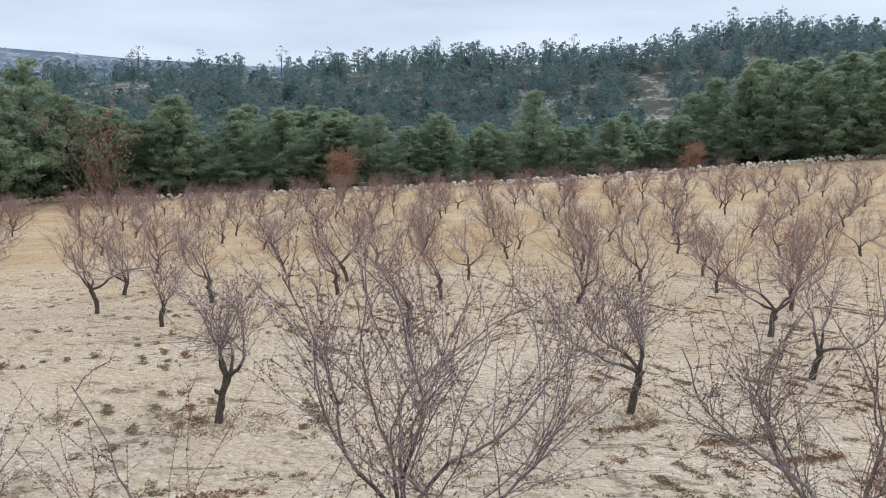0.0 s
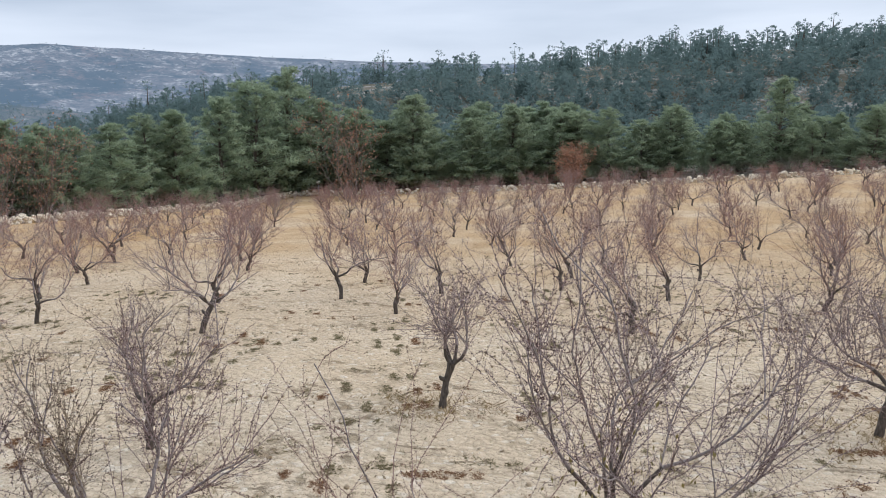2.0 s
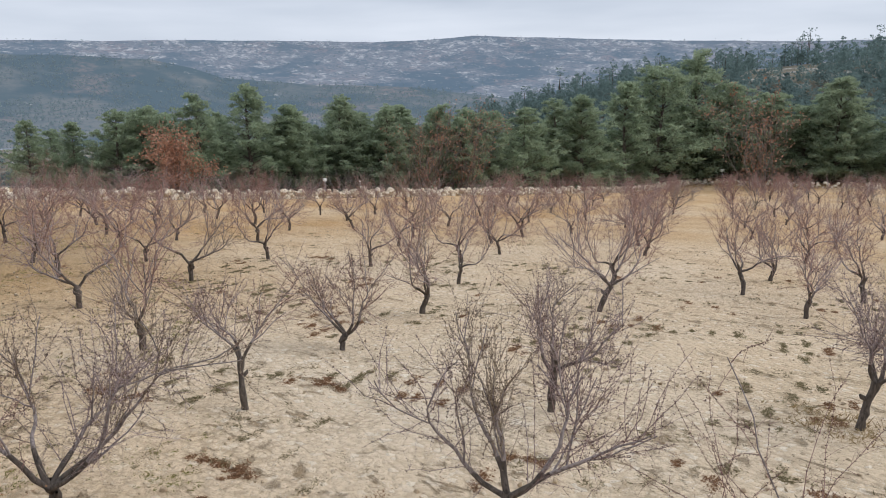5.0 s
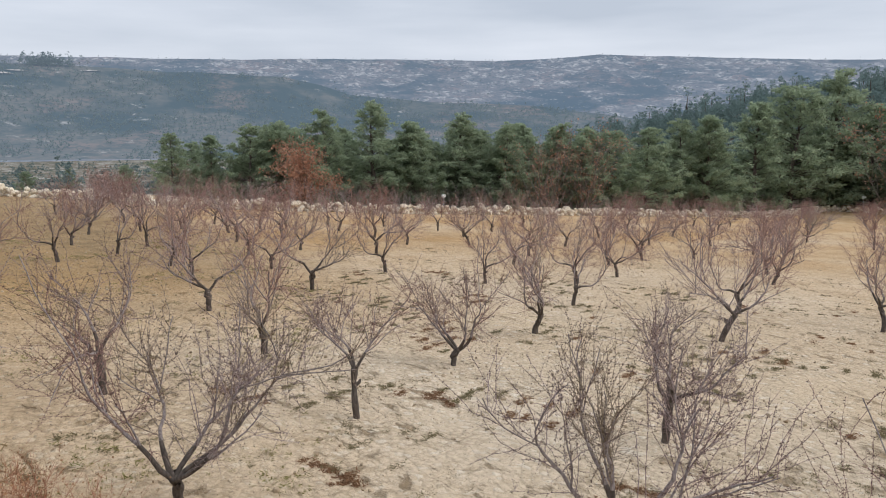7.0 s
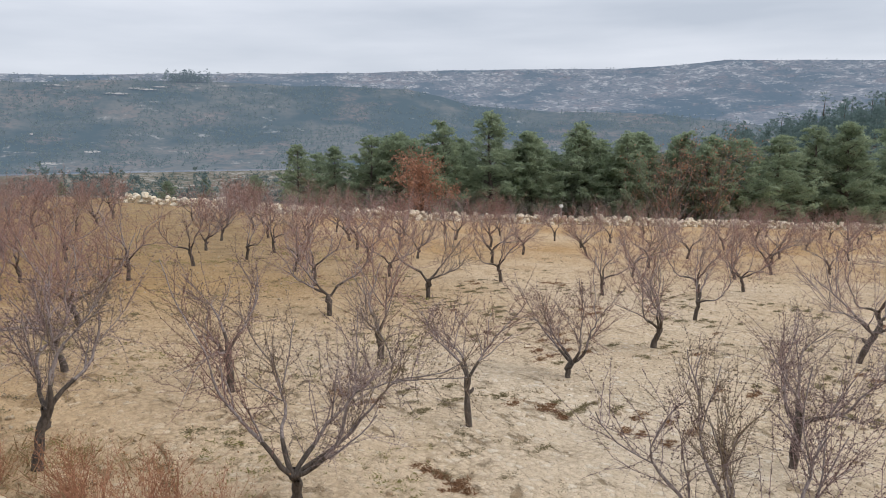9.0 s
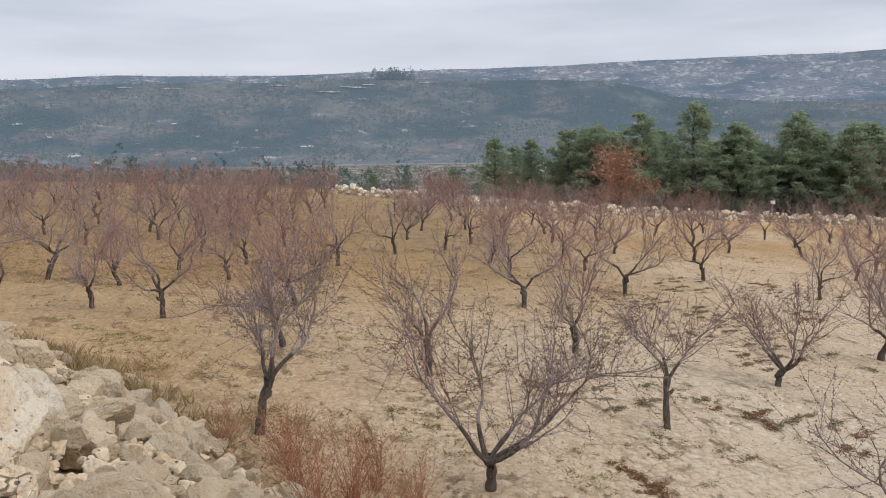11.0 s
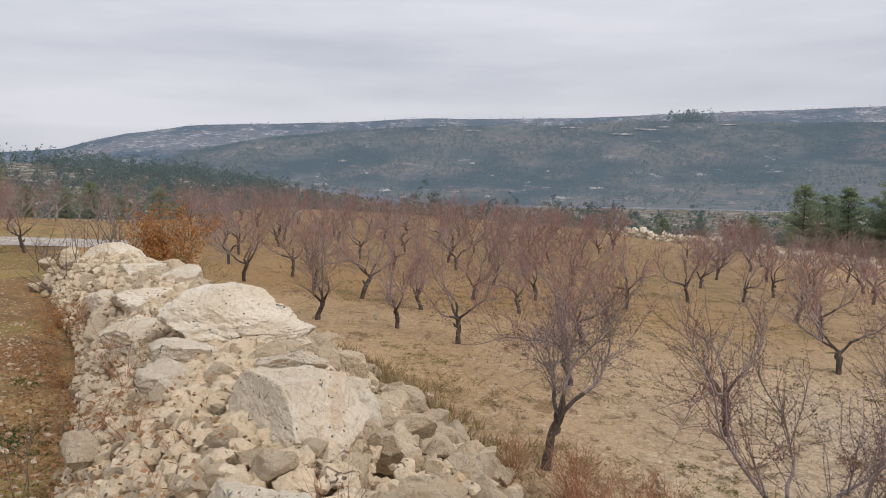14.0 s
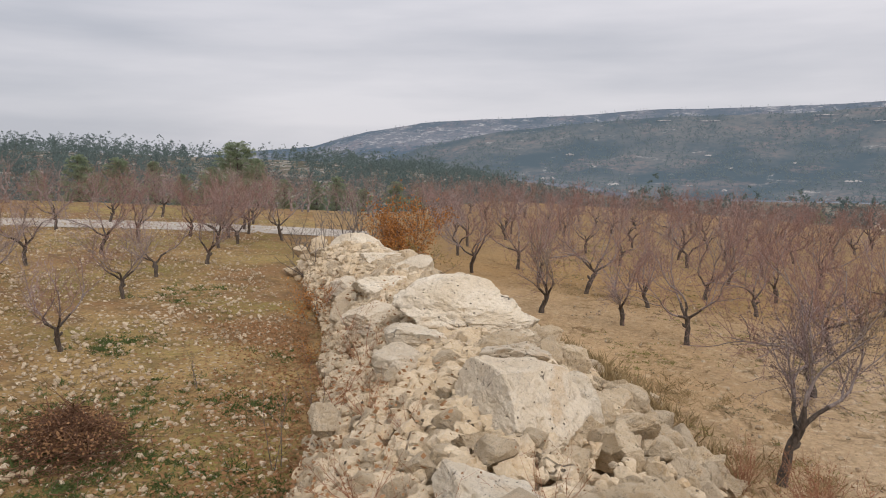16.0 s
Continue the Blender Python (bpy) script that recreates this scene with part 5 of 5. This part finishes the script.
# the low wall round the orchard
def build_far_wall():
    white = []
    for stone in STONES:
        white.append(stone.copy())
        white[-1].materials[0] = CLEAN_ROCK
    root = tagged(new("field_wall"), "low rough dry-stone wall of white limestone", "stone wall")
    line = [(-49.5, 92), (-49.0, 60), (-48.5, 30), (-50.5, 15.5), (-57, 9), (-61, 3)]
    east = [(-49.5, 92), (-20, 94.5), (10, 96), (40, 97), (70, 98)]
    rng = np.random.default_rng(81)

    def along(points, step):
        out = []
        for (x0, y0), (x1, y1) in zip(points, points[1:]):
            long = math.hypot(x1 - x0, y1 - y0)
            for d in np.arange(0, long, step):
                out.append((x0 + (x1 - x0) * d / long, y0 + (y1 - y0) * d / long))
        return out

    spots, sizes, singles = [], [], 0
    for n, (x, y) in enumerate(along(line, 0.22) + along(east, 0.36)):
        for layer in range(3):
            px, py = x + rng.normal() * 0.22, y + rng.normal() * 0.22
            size = rng.uniform(0.16, 0.30) * (1.5 if rng.random() < 0.12 else 1.0)
            z = land_at(px, py) - 0.05 + (0.05, 0.3, 0.52)[layer] * rng.uniform(0.8, 1.15)
            if layer == 2 and rng.random() < 0.25:
                continue
            if layer > 0 and singles < 290 and 20 < y < 46 and x < -45:
                ob = part("stone", white[rng.integers(0, 10)], root)
                ob.matrix_basis = pose(px, py, z + size * 0.25, rng.uniform(-20, 20), rng.uniform(-20, 20), rng.uniform(0, 360)) @ Matrix.Diagonal((size * 1.15, size, size, 1))
                singles += 1
            else:
                spots.append((px, py, z))
                sizes.append(size)
    ob = scatter_stones("joined_stones", spots, sizes, 82, CLEAN_ROCK, "", "")
    ob.parent = root


build_far_wall()


def build_post(az, r, top_el, box):
    """A thin steel post with a small white box on top, behind the wall."""
    x, y = heading(az) * r
    height = 3.6 + r * math.tan(radians(top_el)) - land_at(x, y)
    root = new("post_with_box")
    root.matrix_basis = pose(x, y, land_at(x, y))
    pole = Soup()
    pole.tube([(0, 0, -0.2), (0, 0, height)], [0.05, 0.05], 8)
    part("pole", pole.mesh("pole", STEEL, True), root)
    bm = bmesh.new()
    bmesh.ops.create_cube(bm, size=1.0)
    bmesh.ops.bevel(bm, geom=bm.edges, offset=0.08, segments=2)
    data = bpy.data.meshes.new("box")
    bm.to_mesh(data)
    bm.free()
    data.materials.append(WHITE)
    ob = part("box", data, root, "small white box")
    ob.matrix_basis = pose(0, 0, height) @ Matrix.Diagonal((box, box, box * 0.9, 1))
    tagged(root, "thin steel post with a white box behind the wall", "post", "posts behind the far wall")


build_post(26.4, 104.5, -4.65, 0.36)
build_post(55.4, 61, -5.35, 0.24)
build_post(52.8, 62, -5.5, 0.12)


# ---- small growth and litter ----
def tufts(name, spots, sizes, seed, material, label, each=16, flat=0.6, category="weeds", wide=1.0):
    """Small tussocks of blades, in one mesh."""
    rng = np.random.default_rng(seed)
    spots, sizes = np.asarray(spots, float), np.asarray(sizes, float)
    base = np.repeat(spots, each, 0)
    size = np.repeat(sizes, each)
    base[:, :2] += rng.normal(size=(len(base), 2)) * size[:, None] * 0.55
    way = unit(rng, len(base)) * np.array([1, 1, 0.4]) + np.array([0, 0, flat])
    way /= np.linalg.norm(way, axis=1)[:, None]
    soup = Soup()
    soup.blades(base, way, across(way, rng), size * rng.uniform(0.4, 1.1, len(base)), size * wide * rng.uniform(0.05, 0.13, len(base)))
    return tagged(new(name, soup.mesh(name, material)), label, category, kind="stuff")


gr = np.random.default_rng(91)


def polar(az0, az1, r0, r1, n, power=1.0):
    az = gr.uniform(az0, az1, n)
    r = r0 + (r1 - r0) * gr.random(n) ** power
    x, y = -np.sin(np.radians(az)) * r, np.cos(np.radians(az)) * r
    return np.stack([x, y, land(x, y)], 1)


def orchard_side(spots):
    side = spots[:, 0] * HEAP_SIDE[0] + spots[:, 1] * HEAP_SIDE[1]
    return spots[side > 3.5]


def clumps(spots, m, w):
    """Several small tussocks round each place."""
    out = np.repeat(spots, m, 0)
    out[:, :2] += gr.normal(size=(len(out), 2)) * np.repeat(gr.uniform(0.5, 1.4, len(spots)), m)[:, None] * w
    out[:, 2] = land(out[:, 0], out[:, 1])
    return out


spots = clumps(orchard_side(polar(-34, 122, 5.5, 34, 820, 0.8)), 8, 0.13)
tufts("withered_weeds", spots, gr.uniform(0.03, 0.075, len(spots)), 1, DULL_WEED, "small withered olive-brown weeds on the orchard soil", 14, 0.3, wide=2.2)
spots = orchard_side(polar(66, 122, 8, 34, 900, 0.8))
spots = clumps(spots[[noise.noise((x * 0.3, y * 0.3, 6.0)) > -0.05 for x, y, _ in spots]], 10, 0.22)
tufts("orchard_grass", spots, gr.uniform(0.03, 0.08, len(spots)), 11, OLIVE_GRASS, "patches of short yellow-olive grass between the rows", 9, 0.35, "grass", 2.2)
# weeds in the hollows along the old furrows: short strokes in rows that cross the lanes
LANE, CROSS = np.array([-0.448, 0.894]), np.array([0.894, 0.448])
rows, reds = [], []
for i in range(-46, 60):
    for j in range(2, 32):
        c = CROSS * (i * 0.42 + gr.normal() * 0.06) + LANE * (j * 0.85 + gr.normal() * 0.12) + np.array([-0.5, 0.0])
        r, a = math.hypot(*c), math.degrees(math.atan2(-c[0], c[1]))
        if not 6.0 < r < 26 or not -33 < a < 75 or noise.noise((c[0] * 0.4, c[1] * 0.4, 8.0)) < 0.02 or gr.random() < 0.2:
            continue
        some = reds if noise.noise((c[0] * 0.5, c[1] * 0.5, 3.0)) > 0.12 else rows
        for q in np.arange(0, gr.uniform(0.15, 0.6), 0.04):
            p = c + LANE * q + gr.normal(size=2) * 0.03
            some.append((p[0], p[1], land_at(*p)))
# and a few long ones along the tractor's track
for x, y, long in ((-1.7, 7.6, 1.3), (-2.3, 7.3, 1.5), (-2.9, 8.1, 0.9), (-6.0, 6.2, 0.7), (-8.2, 3.3, 1.0), (-9.9, 6.1, 0.8), (3.6, 9.9, 1.2), (4.3, 9.2, 1.0), (2.2, 10.4, 1.0)):
    for q in np.arange(0, long, 0.03):
        p = np.array([x, y]) + np.array([0.97, 0.22]) * q + gr.normal(size=2) * 0.045
        reds.append((p[0], p[1], land_at(*p)))
rows, reds = clumps(np.array(rows), 3, 0.035), clumps(np.array(reds), 3, 0.035)
tufts("furrow_weeds", rows, gr.uniform(0.025, 0.055, len(rows)), 2, DULL_WEED, "rows of withered olive weeds along the furrows", 10, 0.25, wide=3.5)
tufts("red_furrow_weeds", reds, gr.uniform(0.025, 0.06, len(reds)), 12, WEED, "short strips of red-brown withered weeds in the furrows", 10, 0.25, wide=3.5)
spots = []
for x, y in ((2.9, 11.2), (-3.3, 10.8), (-9.4, -0.9), (-20.1, -6.3), (-12.2, -2.6)):
    for q in gr.normal(size=(40, 2)) * 0.5:
        spots.append((x + q[0], y + q[1], land_at(x + q[0], y + q[1])))
tufts("tree_foot_grass", spots, gr.uniform(0.1, 0.22, len(spots)), 3, STRAW, "dry straw-coloured grass round the tree feet", 18, 0.6, "grass")
spots = orchard_side(polar(-34, 122, 4.5, 38, 14000, 0.8))
scatter_stones("orchard_pebbles", spots, 0.010 + 0.038 * gr.random(len(spots)) ** 2, 4, TAN_STONE, "pale pebbles and clods on the orchard soil")


def stony_side(spots):
    keep = []
    for q in spots:
        s = q[0] * HEAP[0] + q[1] * HEAP[1]
        u = q[0] * HEAP_SIDE[0] + q[1] * HEAP_SIDE[1]
        keep.append(u < heap_mid(s) - 2.3)
    return spots[np.array(keep)]


spots = stony_side(polar(112, 152, 5.5, 34, 20000, 0.85))
scatter_stones("field_stones", spots, 0.014 + 0.046 * gr.random(len(spots)) ** 2.4, 5, TAN_STONE, "many loose pale stones on the stony field")
spots = stony_side(polar(112, 152, 5.5, 28, 700, 0.8))
short = stony_side(polar(112, 152, 5.5, 33, 5200, 0.8))
short = short[[noise.noise((x * 0.35, y * 0.35, 5.0)) > -0.08 for x, y, _ in short]]
tufts("stony_field_grass", short, gr.uniform(0.04, 0.10, len(short)), 16, OLIVE_GRASS, "thin yellow-green winter grass on the stony field", 14, 0.5, "grass")
tufts("stony_field_weeds", spots, gr.uniform(0.06, 0.15, len(spots)), 6, DULL_WEED, "brown withered weeds between the stones", 18, 0.4)
spots = []
for az, r, n, w in ((141.5, 14.0, 60, 0.35), (133.0, 10.5, 50, 0.3), (131.5, 13.0, 40, 0.3), (139.0, 7.3, 60, 0.35), (146.5, 10.5, 120, 0.7), (135.0, 8.6, 60, 0.5), (131.3, 8.0, 40, 0.3), (137, 18, 50, 0.5), (149, 9.0, 140, 0.7), (143, 9.2, 70, 0.6), (139.5, 9.6, 60, 0.6), (145, 7.6, 60, 0.4), (136, 11.5, 60, 0.6)):
    c = heading(az) * r
    for q in gr.normal(size=(n, 2)) * w:
        spots.append((c[0] + q[0], c[1] + q[1], land_at(c[0] + q[0], c[1] + q[1])))
tufts("green_weeds", spots, gr.uniform(0.05, 0.12, len(spots)), 7, GREEN, "low green winter weeds on the stony field", 24, 0.5, wide=1.8)
# leaf litter along the foot of the heap
n = 9500
s, u = 3.5 + 11.5 * gr.random(n) ** 1.3, -2.0 - np.abs(gr.normal(size=n)) * 1.0 + (gr.random(n) < 0.22) * gr.uniform(0, 1.6, n)
place = np.array([heap_place(a, b) for a, b in zip(s, u)])
litter = Soup()
way = unit(gr, n) * np.array([1, 1, 0.25])
way /= np.linalg.norm(way, axis=1)[:, None]
lift = np.array([max(0.0, heap_height(a, b)) for a, b in zip(s, u)])
litter.leaves(np.column_stack([place, land(place[:, 0], place[:, 1]) + 0.015 + lift + gr.random(n) * 0.05]), way, across(way, gr), gr.uniform(0.03, 0.075, n), gr.uniform(0.02, 0.045, n))
tagged(new("leaf_litter", litter.mesh("leaf_litter", RED_LEAF)), "fallen red-brown leaves along the foot of the stone heap", "leaves", kind="stuff")

# dry grass on the orchard side of the heap
spots = []
for s0, u0, n, w in ((11.0, 2.1, 70, 0.25), (11.8, 2.15, 70, 0.3), (10.2, 2.5, 25, 0.25), (13.2, 2.4, 30, 0.5), (9.0, 2.9, 14, 0.25)):
    for q in gr.normal(size=(n, 2)) * w:
        x, y = heap_place(s0 + q[0], u0 + q[1] * 0.7)
        spots.append((x, y, land_at(x, y) + heap_height(s0 + q[0], u0 + q[1] * 0.7)))
tufts("dry_grass", spots, gr.uniform(0.14, 0.3, len(spots)), 8, STRAW, "tall dry straw grass at the foot of the heap", 16, 1.3, "grass")

# brambles and shrubs on and beside the heap
BRAMBLE = [bush(440 + k, 0.9, 1.1, 10, RED_LEAF, 60, 0.032, RED_CANE, 0.005, 5, 0.3) for k in range(3)]
for n, (s, u, size, z) in enumerate([(8.6, -1.75, 0.8, 0.75), (10.2, -1.6, 0.6, 0.8), (7.2, -1.3, 0.7, 1.05), (5.2, -1.2, 0.7, 1.2), (4.5, -0.1, 0.55, 1.5), (6.4, -0.95, 0.5, 1.25), (11.0, -1.6, 0.6, 1.0), (4.2, -0.9, 0.6, 1.35), (13.8, -1.7, 0.7, 0.8), (9.6, -1.5, 0.9, 0.85)]):
    x, y = heap_place(s, u)
    put_bush("bramble", BRAMBLE[n % 3], x, y, size, "leafless red-brown bramble growing through the stones", "shrub", "brambles on the heap", land_at(x, y) + z, bv.uniform(0, 360))
SUCKER = [bush(450 + k, 1.0, 0.9, 30, RED_LEAF, 220, 0.03, RED_CANE, 0.006, 8, 0.7) for k in range(2)]
for n, (x, y, size) in enumerate([(-7.3, 0.1, 0.95), (-7.8, -0.45, 0.9), (-7.0, 0.7, 0.75), (-8.5, -0.55, 0.8), (-7.7, 0.35, 0.8), (-9.0, -1.3, 0.6), (-7.0, -0.3, 0.9), (-6.7, 0.35, 0.7)]):
    put_bush("red_shrub", SUCKER[n % 2], x, y, size, "thin reddish bare shrub beside the heap", "shrub", "red shrubs at the heap's foot", turn=bv.uniform(0, 360))
ORANGE = bush(460, 2.0, 1.9, 20, ORANGE_LEAF, 6500, 0.062, BARE, 0.012, 14, 0.5)
x, y = heading(121.2) * 21.5
put_bush("orange_shrub", ORANGE, x, y, 1.05, "shrub with orange autumn leaves behind the heap")
x, y = heading(119.6) * 20.5
put_bush("yellow_shrub", bush(461, 1.6, 1.4, 12, DRY_LEAF, 1500, 0.05, BARE, 0.01, 12, 0.5), x, y, 0.8, "shrub with yellow-green leaves behind the heap")
LOW_ORANGE = bush(462, 0.8, 1.1, 12, ORANGE_LEAF, 800, 0.045, BARE, 0.008, 10, 0.35)
for s, u, size in ((15.3, -1.7, 1.1), (12.6, -2.0, 0.55), (16.6, -1.6, 0.8)):
    x, y = heap_place(s, u)
    put_bush("low_orange_shrub", LOW_ORANGE, x, y, size, "low shrub with orange leaves at the heap's foot", "shrub", "orange shrubs at the heap's foot", turn=bv.uniform(0, 360))
for az, r, size in ((127.0, 19.5, 1.1), (126.6, 22, 1.1), (125.0, 26, 1.2), (123.0, 26, 1.2), (128.3, 24, 1.0), (121, 30, 1.3), (119, 33, 1.3), (124, 31, 1.2)):
    x, y = heading(az) * r
    ob = copy_thing(first_hedge[bv.randrange(3)], Matrix.Identity(4))
    ob.matrix_basis = pose(x, y, land_at(x, y), 0, 0, bv.uniform(0, 360)) @ Matrix.Diagonal((size, size, size, 1))
    tagged(ob, "bare grey shrub at the end of the stone heap", "shrub", "shrubs at the end of the heap")
for az, r, size in ((132.6, 8.6, 1.0), (129.0, 9.6, 1.0), (137.0, 11.5, 0.7)):
    x, y = heading(az) * r
    put_bush("thin_sapling", bush(470 + int(az), 0.95, 0.5, 3, DRY_LEAF, 70, 0.03, BARE, 0.007, 7, 1.1), x, y, size, "thin almost leafless sapling on the stony field", "sapling", "saplings on the stony field")

# heap of pruned brushwood
brush = Soup()
n = 620
for k in range(n):
    a, q = gr.uniform(0, 6.28), gr.normal(size=2) * np.array([0.46, 0.27])
    h = max(0.02, 0.46 * math.exp(-(q[0] ** 2 / 0.25 + q[1] ** 2 / 0.14)) * gr.random() ** 0.5)
    way = np.array([math.cos(a), math.sin(a) * 0.6, gr.normal() * 0.22])
    line, _ = bend(gr, (q[0], q[1], h) - way * 0.25, way / np.linalg.norm(way), gr.uniform(0.35, 0.8), 4, 0.12, -0.03)
    line[:, 2] = np.maximum(line[:, 2], 0.01)
    brush.tube(line, np.linspace(gr.uniform(0.004, 0.009), 0.002, 5), 3)
root = new("brushwood_pile")
root.matrix_basis = pose(-5.55, -8.1, land_at(-5.55, -8.1), 0, 0, 56)
tagged(part("stick_tangle", brush.mesh("stick_tangle", BRUSH), root), kind="stuff")
leafy_bits = Soup()
n = 1500
q = gr.normal(size=(n, 3)) * np.array([0.42, 0.28, 0.10]) + np.array([0, 0, 0.16])
q[:, 2] = np.abs(q[:, 2])
way = unit(gr, n)
leafy_bits.leaves(q, way, across(way, gr), gr.uniform(0.03, 0.06, n), gr.uniform(0.015, 0.03, n))
tagged(part("dead_leaf_tangle", leafy_bits.mesh("dead_leaf_tangle", RED_LEAF), root), kind="stuff")
tagged(root, "low pile of cut red-brown brushwood on the stony field", "brushwood pile")

# gravel track beyond the stony field
track = Soup()
az = np.arange(123, 170, 1.0)
inner = [(*heading(a) * 29.7, 0) for a in az]
outer = [(*heading(a) * 32.2, 0) for a in az]
verts = [(x, y, land_at(x, y) + 0.02) for x, y, _ in inner + outer]
m = len(az)
track.add(verts, [(i, i + 1, m + i + 1, m + i) for i in range(m - 1)])
n_track = Nodes("pale_gravel")
TRACK = n_track.done(n_track.mix(n_track.ramp(n_track.noise(3, 5), (0.4, 0.0), (0.65, 1.0)), (0.36, 0.32, 0.27), (0.48, 0.44, 0.38)), 0.95)
tagged(new("road", track.mesh("road", TRACK)), "pale gravel track along the field's edge", "road", kind="structure")
